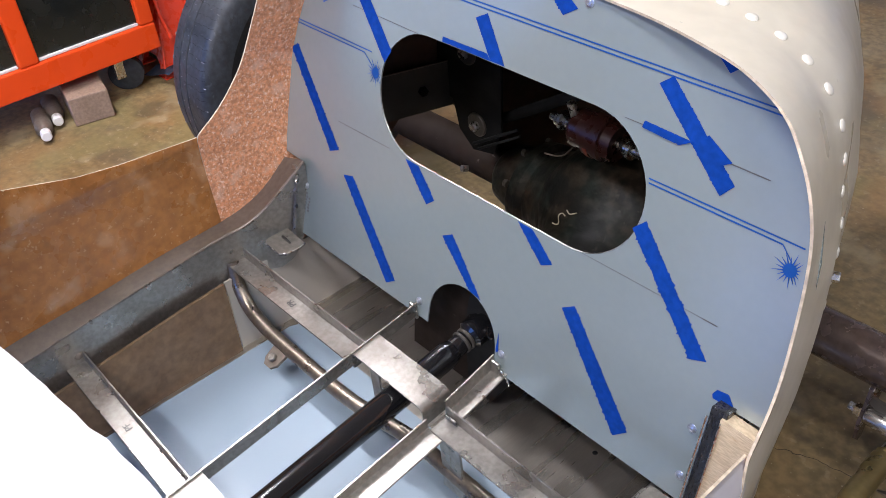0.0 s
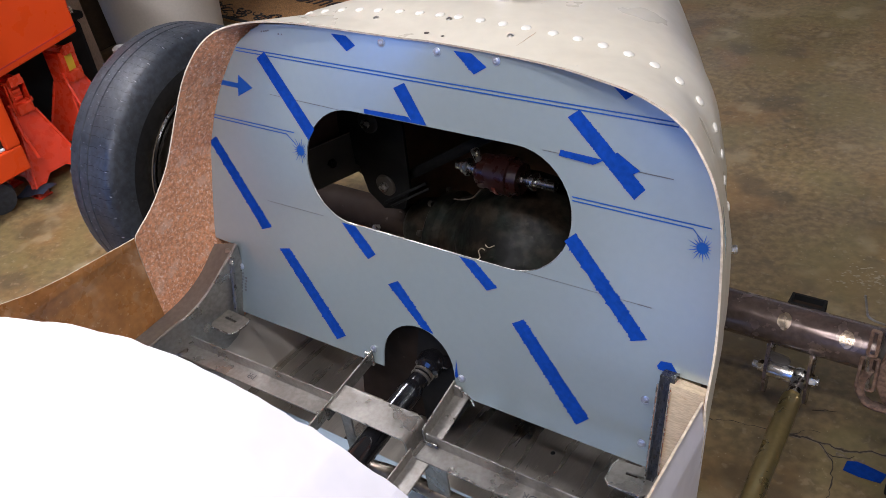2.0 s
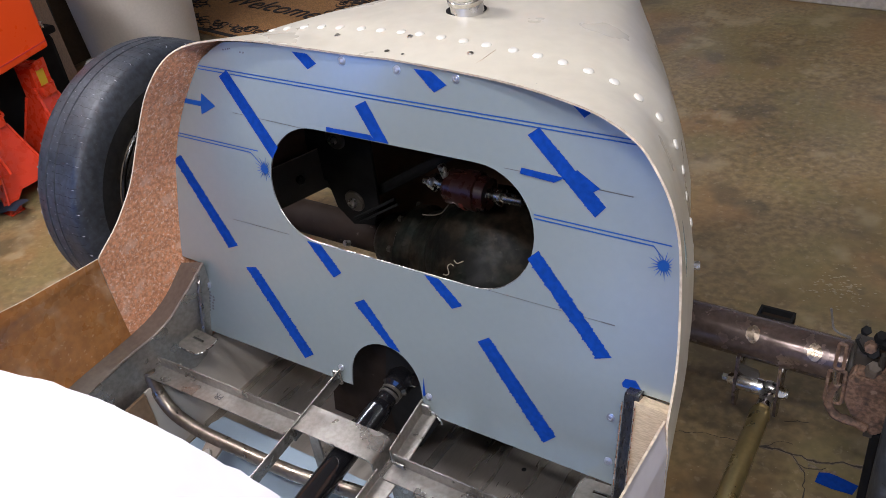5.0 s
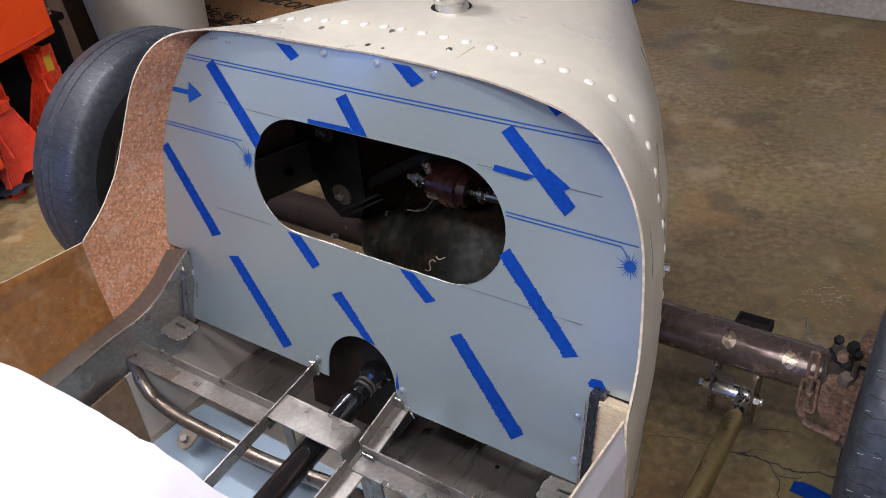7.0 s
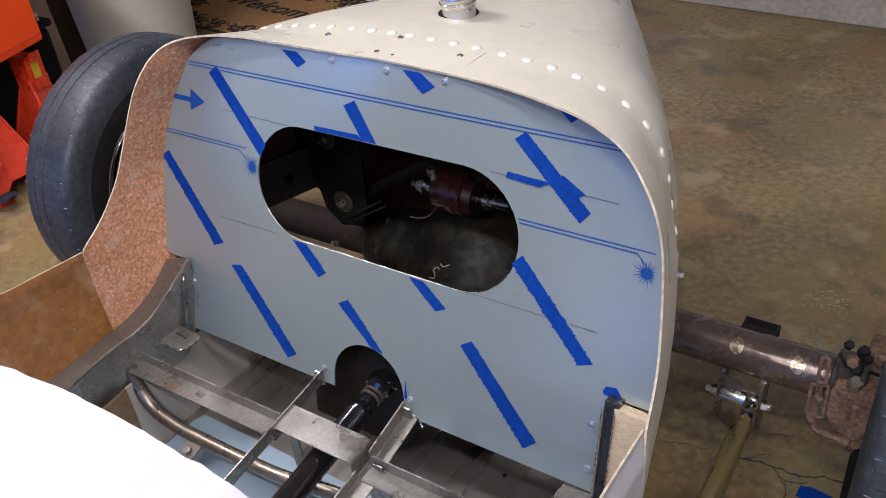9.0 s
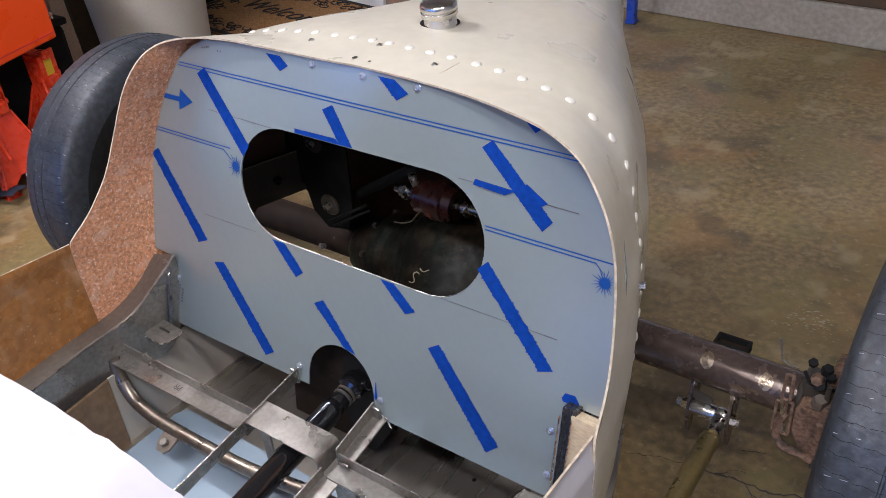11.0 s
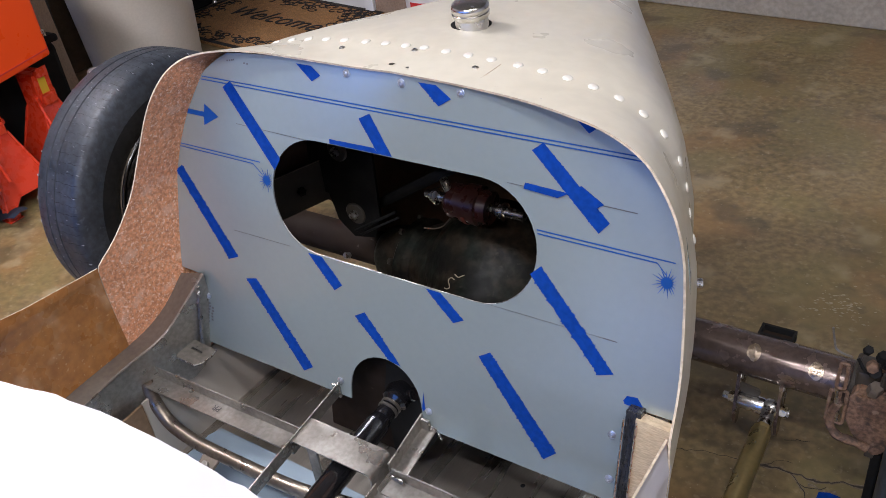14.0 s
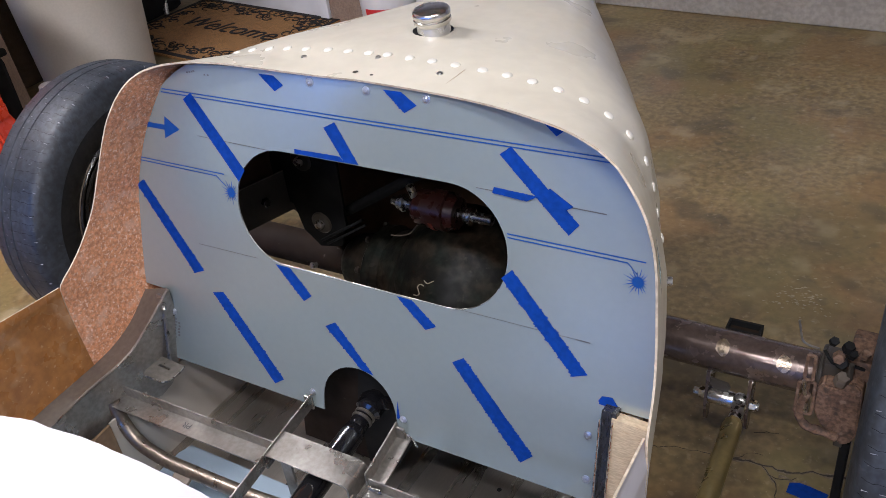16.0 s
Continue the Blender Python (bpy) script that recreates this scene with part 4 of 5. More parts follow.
part("yoke_guard", prism(bmesh.new(), [(-0.05, 0.125), (0.0, 0.125), (0.045, 0.2), (0.06, 0.25), (0.072, 0.33), (0.04, 0.385), (-0.01, 0.395), (-0.03, 0.35), (-0.052, 0.25)], 0.006, Matrix(((1, 0, 0, 0), (0, 0, 1, 0.13), (0, 1, 0, 0), (0, 0, 0, 1)))), "matte", shaft, "black guard plate")
# added plate that stands in for the dark depth left of the shaft
part("tunnel_shade", prism(bmesh.new(), [(-0.2, 0.118), (-0.045, 0.118), (-0.03, 0.395), (-0.06, 0.39), (-0.13, 0.36), (-0.18, 0.25)], 0.004, Matrix(((1, 0, 0, 0), (0, 0, 1, 0.14), (0, 1, 0, 0), (0, 0, 0, 1)))), "shade_brown", shaft, "dark brown plate added for the dark of the tunnel")
hexhead(bm := bmesh.new(), 0.011, 0.022, pose(0.05, 0.13, 0.255, 90, 0, 0))
part("joint_bolt", bm, "black", shaft)

# ---- rear axle ----
axle = thing("rear_axle", "brown rear axle with differential, brackets and rusty brakes", "rear axle")
AY, AZ = 0.466, 0.272
TOX = Matrix(((0, 0, 1, 0), (1, 0, 0, AY), (0, 1, 0, AZ), (0, 0, 0, 1)))
part("axle_tube", lathe(bmesh.new(), [(0.036, 0.17), (0.036, 0.6), (0.0, 0.6)], TOX, 36), "rustbrown", axle, smooth=True)
# same tube as the right half; its shade is painted in by a darker colour
part("axle_tube", lathe(bmesh.new(), [(0.036, -0.27), (0.036, -0.72), (0.0, -0.72)], TOX, 36), "shade_brown", axle, smooth=True)
part("differential", lathe(bmesh.new(), [(0.04, -0.29), (0.055, -0.275), (0.062, -0.25), (0.066, -0.225), (0.085, -0.212), (0.088, -0.19), (0.078, -0.18), (0.09, -0.15), (0.115, -0.10), (0.14, -0.05), (0.148, 0.0), (0.14, 0.05), (0.115, 0.09), (0.075, 0.12), (0.05, 0.16), (0.036, 0.18)], TOX, 40), "diff", axle, "oily green-grey differential housing", smooth=True)
part("pinion_nose", lathe(bmesh.new(), [(0.15, -0.03), (0.15, 0.02), (0.14, 0.07), (0.13, 0.085), (0.1, 0.115), (0.075, 0.14), (0.055, 0.18), (0.045, 0.245), (0, 0.245)], Matrix.Translation((-0.004, AY, AZ + 0.02)) @ pose(0, 0, 0, 90, 0, 0), 28), "diff", axle, smooth=True)
LIFT = Vector((0, -0.0035, 0.0095))
for stroke in ([(-0.025, 0.331, 0.361), (-0.033, 0.334, 0.362), (-0.038, 0.33, 0.357), (-0.033, 0.325, 0.353), (-0.029, 0.321, 0.35), (-0.033, 0.318, 0.347), (-0.041, 0.32, 0.346)], [(-0.027, 0.337, 0.368), (-0.02, 0.335, 0.364), (-0.008, 0.338, 0.371)]):
    part("chalk_mark", sweep(bmesh.new(), rounded([Vector(p) + LIFT for p in stroke], 0.005), 0.001, 6), "scuffed", axle, "white chalk squiggle")
part("thin_pipe", sweep(bmesh.new(), rounded([(-0.12, 0.385, 0.418), (-0.095, 0.382, 0.424), (-0.075, 0.38, 0.434), (-0.05, 0.372, 0.463)], 0.012), 0.0014, 6), "mill", axle, "thin bent metal pipe")
plate = [(-0.352, 0.60), (-0.375, 0.455), (-0.33, 0.445), (-0.318, 0.39), (-0.285, 0.36), (-0.235, 0.37), (-0.215, 0.42), (-0.21, 0.55), (-0.235, 0.66), (-0.30, 0.66)]
part("shock_bracket", prism(bmesh.new(), plate, 0.006, Matrix(((1, 0, 0, 0), (0, 0, 1, 0.38), (0, 1, 0, 0), (0, 0, 0, 1)))), "matte", axle, "black painted bracket plate")
for x, z, r in ((-0.27, 0.416, 0.022), (-0.287, 0.545, 0.022), (-0.352, 0.475, 0.01)):
    mm = Matrix.Translation((x, 0.379, z)) @ pose(0, 0, 0, 90, 0, 0)
    part("washer", lathe(bmesh.new(), [(0, 0.004), (r * 0.9, 0.004), (r, 0.002), (r, 0)], mm, 24), "dark" if r > 0.015 else "black", axle, smooth=True)
    if r > 0.015:
        hexhead(bm := bmesh.new(), 0.009, 0.014, mm)
        part("bracket_bolt", bm, "zinc", axle)
part("damper", sweep(bmesh.new(), [(-0.26, 0.40, 0.415), (-0.2, 0.41, 0.45), (-0.02, 0.43, 0.56)], [0.008, 0.01, 0.01], 16), "matte", axle, smooth=True)
part("damper_rod", sweep(bmesh.new(), [(-0.262, 0.36, 0.39), (-0.17, 0.375, 0.445)], 0.003, 10), "matte", axle)
part("damper_rod", sweep(bmesh.new(), [(-0.25, 0.36, 0.385), (-0.165, 0.375, 0.435)], 0.0024, 10), "matte", axle)
ZY = Matrix(((0, 0, 1, 0), (1, 0, 0, 0.38), (0, 1, 0, 0.497), (0, 0, 0, 1)))
part("cylinder", lathe(bmesh.new(), [(0, -0.052), (0.024, -0.052), (0.03, -0.045), (0.03, -0.02), (0.034, -0.018), (0.034, 0.012), (0.03, 0.014), (0.028, 0.03), (0, 0.03)], ZY, 28), "wine", axle, "dark red-brown hydraulic cylinder", smooth=True)
bm = lathe(bmesh.new(), [(0.0345, -0.012), (0.0352, -0.011), (0.0352, -0.005), (0.0345, -0.004)], ZY, 36)
bmesh.ops.delete(bm, geom=[v for v in bm.verts if v.co.z > 0.495 or v.co.y > 0.375], context="VERTS")
part("cylinder_band", bm, "caliper", axle, "worn orange band")
for a, b in ((-0.1, -0.052), (0.03, 0.092)):
    prof = [(0, a), (0.007, a), (0.007, a + 0.012), (0.012, a + 0.013), (0.012, a + 0.02), (0.0155, a + 0.021), (0.0155, a + 0.026), (0.009, a + 0.027), (0.009, b)]
    part("fitting", lathe(bmesh.new(), prof, ZY, 20), "chrome", axle, "bright zinc pipe fitting", smooth=True)
part("bleed_nipple", sweep(bmesh.new(), [(-0.045, 0.372, 0.51), (-0.05, 0.366, 0.543)], [0.006, 0.0075], 10), "zinc", axle)
for a in range(8):
    q = TOX @ Vector((0.082 * math.cos(a * 0.785 + 0.3), 0.082 * math.sin(a * 0.785 + 0.3), -0.216))
    hexhead(bm := bmesh.new(), 0.007, 0.008, Matrix.Translation(q) @ pose(0, 0, 0, 0, -90, 0))
    part("cover_bolt", bm, "dark", axle)
hexhead(bm := bmesh.new(), 0.007, 0.012, Matrix.Translation((-0.335, 0.405, 0.285)) @ pose(0, 0, 0, 60, -20, 0))
part("drain_plug", bm, "steel", axle)
# link bracket under the axle tube
for x in (0.437, 0.503):
    ear = [(0.0, 0.0), (0.046, 0.0), (0.046, -0.02), (0.02, -0.078), (0.012, -0.105), (0.002, -0.108), (-0.006, -0.1), (-0.012, -0.066)]
    mm = Matrix(((0, 0, 1, x), (1, 0, 0, 0.428), (0, 1, 0, 0.256), (0, 0, 0, 1)))
    part("link_ear", prism(bmesh.new(), ear, 0.005, mm), "rustbrown", axle)
    if x < 0.45:
        part("hook_tab", prism(bmesh.new(), [(0.0, 0.0), (0.03, -0.004), (0.034, -0.012), (0.03, -0.02), (0.008, -0.018), (0.0, -0.012)], 0.005, Matrix(((1, 0, 0, x + 0.004), (0, 0, 1, 0.43), (0, 1, 0, 0.238), (0, 0, 0, 1)))), "dark", axle)
    part("spring_pad_weld", sweep(bmesh.new(), [(x + 0.0025, 0.43, 0.252), (x + 0.0025, 0.445, 0.238)], 0.004, 8), "weld", axle)
BX = Matrix(((0, 0, 1, 0), (1, 0, 0, 0.428), (0, 1, 0, 0.206), (0, 0, 0, 1)))
part("link_bolt", lathe(bmesh.new(), [(0, 0.418), (0.006, 0.418), (0.006, 0.522), (0, 0.522)], BX, 14), "zinc", axle)
part("spacer", lathe(bmesh.new(), [(0.006, 0.443), (0.0132, 0.443), (0.0138, 0.446), (0.0138, 0.48), (0.0132, 0.483), (0.006, 0.483)], BX, 24), "chrome", axle, "polished steel spacer", smooth=True)
for x0 in (0.4275, 0.5085):
    part("hex_head", lathe(bmesh.new(), [(0, x0), (0.0095, x0), (0.0095, x0 + 0.01), (0, x0 + 0.01)], BX, 6), "goldzinc", axle, "yellow zinc hex head")
# bump-stop bracket on the far side of the tube
bm = prism(bmesh.new(), [(0, 0), (0.055, 0), (0.055, 0.03), (0, 0.03)], 0.018, Matrix.Translation((0.446, 0.49, 0.281)), [[(0.004, 0.005), (0.051, 0.005), (0.051, 0.026), (0.004, 0.026)]])
part("pad_bracket", bm, "matte", axle)
part("pad_plate", box((0.4502, 0.4953, 0.282), (0.4968, 0.5157, 0.288)), "shade_brown", axle)
for x, mid, wide in ((0.455, 0.85, 0.011), (0.549, 0.78, 0.011)):
    bm = bmesh.new()
    rings = []
    for f in (0.25, 0.55, 0.85, 1.0):
        ring = []
        for k in range(28):
            t = 2 * math.pi * k / 28
            r = f * (1 + 0.16 * noise.noise(Vector((math.cos(t) * 1.6, math.sin(t) * 1.6, x * 50))))
            a = math.pi - mid + r * wide * 1.25 * math.sin(t) / 0.036
            ring.append(bm.verts.new((x + r * wide * math.cos(t), AY + 0.0366 * math.cos(a), AZ + 0.0366 * math.sin(a))))
        rings.append(ring)
    bm.faces.new(rings[0])
    for a, b in zip(rings, rings[1:]):
        for k in range(28):
            bm.faces.new((a[k], a[(k + 1) % 28], b[(k + 1) % 28], b[k]))
    part("ground_patch", bm, "patch", axle, "bright ground patch with rust", smooth=True)
# brake: flange, caliper, arm, clips and bolts
part("brake_flange", lathe(bmesh.new(), [(0.036, 0.596), (0.047, 0.598), (0.049, 0.602), (0.049, 0.61), (0.044, 0.613), (0.044, 0.64), (0.03, 0.644)], TOX, 28), "dark", axle, "oily dark axle flange", smooth=True)


def rough_iron(bm, amount=0.003):
    for v in bm.verts:
        v.co += Vector((noise.noise(v.co * 60), noise.noise(v.co * 55 + Vector((5, 0, 0))), noise.noise(v.co * 58 + Vector((0, 7, 0))))) * amount
    return bm


XZ = Matrix(((1, 0, 0, 0), (0, 0, 1, 0.4), (0, 1, 0, 0), (0, 0, 0, 1)))
body_out = [(0.6, 0.262), (0.604, 0.300), (0.612, 0.312), (0.63, 0.311), (0.634, 0.322), (0.652, 0.327), (0.664, 0.318), (0.668, 0.225), (0.66, 0.205), (0.646, 0.2), (0.638, 0.214), (0.618, 0.226)]
bm = prism(bmesh.new(), body_out, 0.05, XZ)
bmesh.ops.bevel(bm, geom=[e for e in bm.edges if e.is_boundary or e.calc_face_angle(0) > 0.5], offset=0.003, segments=2, affect="EDGES")
caliper = part("caliper", rough_iron(bm, 0.002), "rust", axle, "pitted rusty brake caliper", smooth=True)
part("caliper_bridge", rough_iron(box((0.636, 0.42, 0.315), (0.672, 0.5, 0.352), 0.006)), "rust", caliper, smooth=True)
part("caliper_bracket", rough_iron(box((0.604, 0.425, 0.296), (0.64, 0.47, 0.332), 0.005)), "dark", axle, "black greasy caliper bracket", smooth=True)
part("caliper_pad", box((0.638, 0.405, 0.19), (0.652, 0.42, 0.206), 0.002), "dark", caliper)
arm = rounded([(0.592, 0.398, 0.288), (0.584, 0.396, 0.262), (0.586, 0.394, 0.24), (0.6, 0.392, 0.226), (0.622, 0.392, 0.226), (0.642, 0.394, 0.219)], 0.012)
part("lever_arm", rough_iron(sweep(bmesh.new(), arm, [0.007 + 0.0006 * math.sin(k * 0.9) for k in range(len(arm))], 10), 0.0015), "rust", axle, "corroded handbrake lever arm", smooth=True)
for x0, x1, za, zb in ((0.586, 0.596, 0.362, 0.318), (0.579, 0.588, 0.308, 0.25), (0.592, 0.601, 0.312, 0.252)):
    loop = [(x0, 0.398, za), (x1, 0.398, za), (x1 + 0.001, 0.394, zb), (x0 - 0.001, 0.394, zb)]
    part("spring_clip", sweep(bmesh.new(), rounded([((x0 + x1) / 2, 0.398, za)] + loop[1:] + loop[:1] + [((x0 + x1) / 2, 0.398, za)], 0.006), 0.0027, 8), "rust", axle, "corroded wire spring clip", smooth=True)
part("clip_pin", sweep(bmesh.new(), [(0.586, 0.396, 0.315), (0.594, 0.394, 0.255)], 0.0032, 8), "patch", axle, smooth=True)
part("park_cable", sweep(bmesh.new(), rounded([(0.598, 0.405, 0.372), (0.582, 0.41, 0.37), (0.573, 0.412, 0.374), (0.565, 0.414, 0.408)], 0.006), 0.0017, 8), "steel", axle, "bent wire end")
for x, z, r, mat, up in ((0.6145, 0.384, 0.007, "matte", 40), (0.625, 0.362, 0.009, "rust", 75), (0.634, 0.376, 0.0085, "matte", 20), (0.629, 0.352, 0.01, "matte", 60), (0.641, 0.366, 0.007, "matte", 30), (0.657, 0.37, 0.007, "rust", 20)):
    hexhead(bm := bmesh.new(), r, 0.014, Matrix.Translation((x, 0.412, z)) @ pose(0, 0, 0, up, 12, 0))
    part("brake_bolt", bm, mat, axle)
hexhead(bm := bmesh.new(), 0.0105, 0.02, Matrix.Translation((0.633, 0.405, 0.318)) @ pose(0, 0, 0, 18, 10, 0))
part("caliper_bolt", bm, "mill", caliper, "worn grey hex bolt")
part("bleeder", sweep(bmesh.new(), [(0.643, 0.405, 0.33), (0.644, 0.402, 0.36)], [0.005, 0.0035], 8), "dark", caliper)
part("brake_line", sweep(bmesh.new(), rounded([(0.604, 0.42, 0.36), (0.618, 0.41, 0.345), (0.64, 0.412, 0.35), (0.66, 0.42, 0.34)], 0.008), 0.0026, 8), "matte", axle)
part("damper_leg", box((0.648, 0.405, 0.03), (0.662, 0.44, 0.2), 0.004), "matte", axle, "matt black lower damper leg")

link = thing("trailing_link", "yellow zinc-plated trailing link rod with rod end", "link rod")
RA, RB = Vector((0.493, 0.428, 0.206)), Vector((0.53, -0.5, 0.235))
d = (RB - RA).normalized()
part("rod_end", lathe(bmesh.new(), [(0.006, 0.484), (0.0125, 0.484), (0.015, 0.488), (0.015, 0.497), (0.0125, 0.502), (0.006, 0.502)], BX, 24), "zinc", link, smooth=True)
part("threaded_neck", sweep(bmesh.new(), [RA + d * 0.01, RA + d * 0.03, RA + d * 0.052], [0.0125, 0.0105, 0.0105], 14), "zinc", link, smooth=True)
part("jam_nut", sweep(bmesh.new(), [RA + d * 0.048, RA + d * 0.0485, RA + d * 0.056, RA + d * 0.0565], [0.012, 0.0135, 0.0135, 0.012], 6), "brass", link)
part("rod", sweep(bmesh.new(), [RA + d * 0.056, RA + d * 0.06, RB], [0.0125, 0.0155, 0.0155], 24), "brass", link, smooth=True)

# ---- wheels ----


def wheel(cx, side):
    """A wheel whose inner face looks along side."""
    w = thing("wheel", "narrow worn black tyre on a black steel wheel", "wheel", "car wheels", at=(cx, 0.452, 0.3085))
    T = Matrix(((0, 0, side, 0), (1, 0, 0, 0), (0, 1, 0, 0), (0, 0, 0, 1)))
    R = 0.308
    prof = [(0.192, 0.062), (0.2, 0.07), (0.216, 0.0765), (0.244, 0.0805), (0.268, 0.079), (0.285, 0.073), (0.296, 0.064), (0.3005, 0.05), (0.3035, 0.02), (0.3035, 0)]
    prof = prof + [(r, -h) for r, h in prof[::-1][1:]]
    tyre = part("tyre", lathe(bmesh.new(), prof, T, 96), "sidewall", w, smooth=True)
    prof = [(0.25, -0.0815), (0.266, -0.0803), (0.278, -0.0772), (0.286, -0.0745), (0.2935, -0.0712), (0.2995, -0.0665), (0.3035, -0.0605), (R - 0.002, -0.052)]
    for g in (-0.026, 0.002):
        prof += [(R - 0.0008, g - 0.0024), (R - 0.0028, g - 0.0012), (R - 0.0028, g + 0.0012), (R - 0.0008, g + 0.0024)]
    prof += [(r, -h) for r, h in prof[:8][::-1]]
    part("tread", lathe(bmesh.new(), prof, T, 120), "rubber", tyre, "worn ribbed tread", smooth=True)
    verts, faces = [], []
    count = 38
    for a0, a1, off, long in ((-0.072, -0.058, 0.0, 0.006), (-0.0225, -0.0195, 0.1, 0.0), (-0.019, -0.014, 0.55, 0.002), (-0.007, -0.0035, 0.8, 0.0), (0.0065, 0.0095, 0.3, 0.0), (0.036, 0.068, 0.5, 0.012)):
        for k in range(count):
            t = (k + off + random.uniform(-0.03, 0.03)) * 2 * math.pi / count
            i = len(verts)
            e1 = a1 - (a1 - a0) * random.uniform(0, 0.2)
            for h, tt in ((a0, t), (e1, t + long)):
                rr = R + 0.0004 - (0.0008 if abs(h) < 0.036 else 0.0016 if abs(h) < 0.05 else 0.0018 + max(abs(h) - 0.052, 0) ** 2 * 20)
                for dt in (-0.0009, 0.0009):
                    for lift in (-0.003, 0.0):
                        verts.append(T @ Vector(((rr + lift) * math.cos(tt + dt), (rr + lift) * math.sin(tt + dt), h)))
            faces += [(i + 1, i + 3, i + 7, i + 5), (i, i + 1, i + 5, i + 4), (i + 2, i + 6, i + 7, i + 3), (i, i + 2, i + 3, i + 1), (i + 4, i + 5, i + 7, i + 6)]
    me = bpy.data.meshes.new("sipe")
    me.from_pydata(verts, [], faces)
    me.materials.append(M["tick"])
    sipes = new("sipe", me)
    sipes.parent = tyre
    tagged(sipes, "fine dusty cross cuts in the tread", kind="stuff")
    verts, faces = [], []
    count, steps = 90, 12
    for h0, h1 in ((-0.064, -0.039), (-0.0085, 0.03), (0.034, 0.066)):
        for k in range(count):
            t0 = (k + random.uniform(-0.1, 0.1)) * 2 * math.pi / count
            i = len(verts)
            for q in range(steps + 1):
                h = h0 + (h1 - h0) * q / steps
                tt = t0 + 0.0032 * math.sin(h * 260) + 0.001 * math.sin(h * 700 + k)
                rr = R + 0.0002 - (0.0008 if abs(h) < 0.036 else 0.0008 + (abs(h) - 0.036) * 0.075 if abs(h) < 0.052 else 0.002 + (abs(h) - 0.052) ** 2 * 20 + (abs(h) - 0.052) * 0.1)
                for dt in (-0.0009, 0.0009):
                    verts.append(T @ Vector((rr * math.cos(tt + dt), rr * math.sin(tt + dt), h)))
            for q in range(steps):
                j = i + 2 * q
                faces.append((j, j + 1, j + 3, j + 2))
    me = bpy.data.meshes.new("tread_slit")
    me.from_pydata(verts, [], faces)
    me.materials.append(M["matte"])
    slits = new("tread_slit", me)
    slits.parent = tyre
    tagged(slits, "dark wavy slits across the tread", kind="stuff")
    part("rim", lathe(bmesh.new(), [(0.194, 0.066), (0.19, 0.07), (0.184, 0.066), (0.18, 0.05), (0.165, 0.04), (0.16, -0.03), (0.18, -0.055), (0.192, -0.066), (0.186, -0.066), (0.168, -0.045), (0.15, -0.03), (0.15, 0.04), (0.172, 0.056)], T, 64), "rim", w, smooth=True)
    for k in range(8):
        a = k * math.pi / 4
        bm = prism(bmesh.new(), [(0.04, -0.03), (0.155, -0.022), (0.155, 0.022), (0.04, 0.03)], 0.012, T @ Matrix.Rotation(a, 4, "Z") @ Matrix.Translation((0, 0, -0.03)))
        part("spoke", bm, "rim", w)
    part("hub", lathe(bmesh.new(), [(0, 0.03), (0.055, 0.03), (0.06, 0.02), (0.06, -0.05), (0, -0.05)], T, 28), "rust", w, smooth=True)
    part("drum", lathe(bmesh.new(), [(0.06, 0.045), (0.12, 0.04), (0.125, 0.03), (0.125, -0.015), (0.06, -0.015)], T, 40), "rust" if side < 0 else "dark", w, smooth=True)
    bm = sweep(bmesh.new(), [T @ Vector((0.196 * math.cos(0.02 * k + 2.2), 0.196 * math.sin(0.02 * k + 2.2), 0.069)) for k in range(60)], 0.0016, 6)
    part("rim_bead", bm, "mill", w)
    return w


wheel(-0.9, 1)
wheel(0.752, -1)

# ---- plywood filler by the right rail ----
ply = thing("plywood_filler", "raw plywood filler block beside the bulkhead", "wood block")
bm = prism(bmesh.new(), [(0.402, 0.25), (0.450, 0.25), (0.4475, 0.469), (0.402, 0.4715)], 0.02, PANEL @ Matrix.Translation((0, 0, 0.003)))
part("board", bm, "wood", ply)

# ---- left side: tool cabinet, jack stands, clutter ----
cab = thing("tool_cabinet", "red steel rolling tool cabinet with dark panels on casters", "tool cabinet")
CX = -1.68
for lo, hi in (((CX - 0.5, -0.75, 0.115), (CX, 0.43, 0.195)), ((CX - 0.04, 0.385, 0.195), (CX, 0.43, 0.95)), ((CX - 0.04, 0.035, 0.195), (CX, 0.09, 0.95)), ((CX - 0.04, -0.75, 0.195), (CX, -0.70, 0.95)), ((CX - 0.5, -0.75, 0.95), (CX, 0.43, 1.0))):
    part("frame_bar", box(lo, hi, 0.006), "red", cab)
for y0, y1 in ((0.09, 0.385), (-0.70, 0.035)):
    part("door_panel", box((CX - 0.03, y0, 0.195), (CX - 0.018, y1, 0.95)), "darkpanel", cab, "black glossy door panel")
    part("panel_trim", box((CX - 0.018, y0 + 0.002, 0.196), (CX - 0.008, y1 - 0.002, 0.203), 0.001), "plastic", cab, "thin bright trim")
part("end_panel", box((CX - 0.5, 0.41, 0.195), (CX - 0.04, 0.43, 0.95), 0.004), "red", cab)
for y in (0.33, -0.62):
    cc = Matrix.Translation((CX - 0.07, y, 0.052)) @ pose(0, 0, 0, 90, 0, 62)
    part("caster_wheel", lathe(bmesh.new(), [(0, -0.018), (0.038, -0.018), (0.051, -0.014), (0.051, 0.014), (0.038, 0.018), (0, 0.018)], cc, 32), "rubber", cab, smooth=True)
    part("caster_fork", put(box((-0.008, -0.026, -0.01), (0.008, 0.026, 0.062), 0.003), Matrix.Translation((CX - 0.062, y - 0.01, 0.052))), "zinc", cab)
side = thing("side_locker", "red steel side locker hung above the jack stands", "locker")
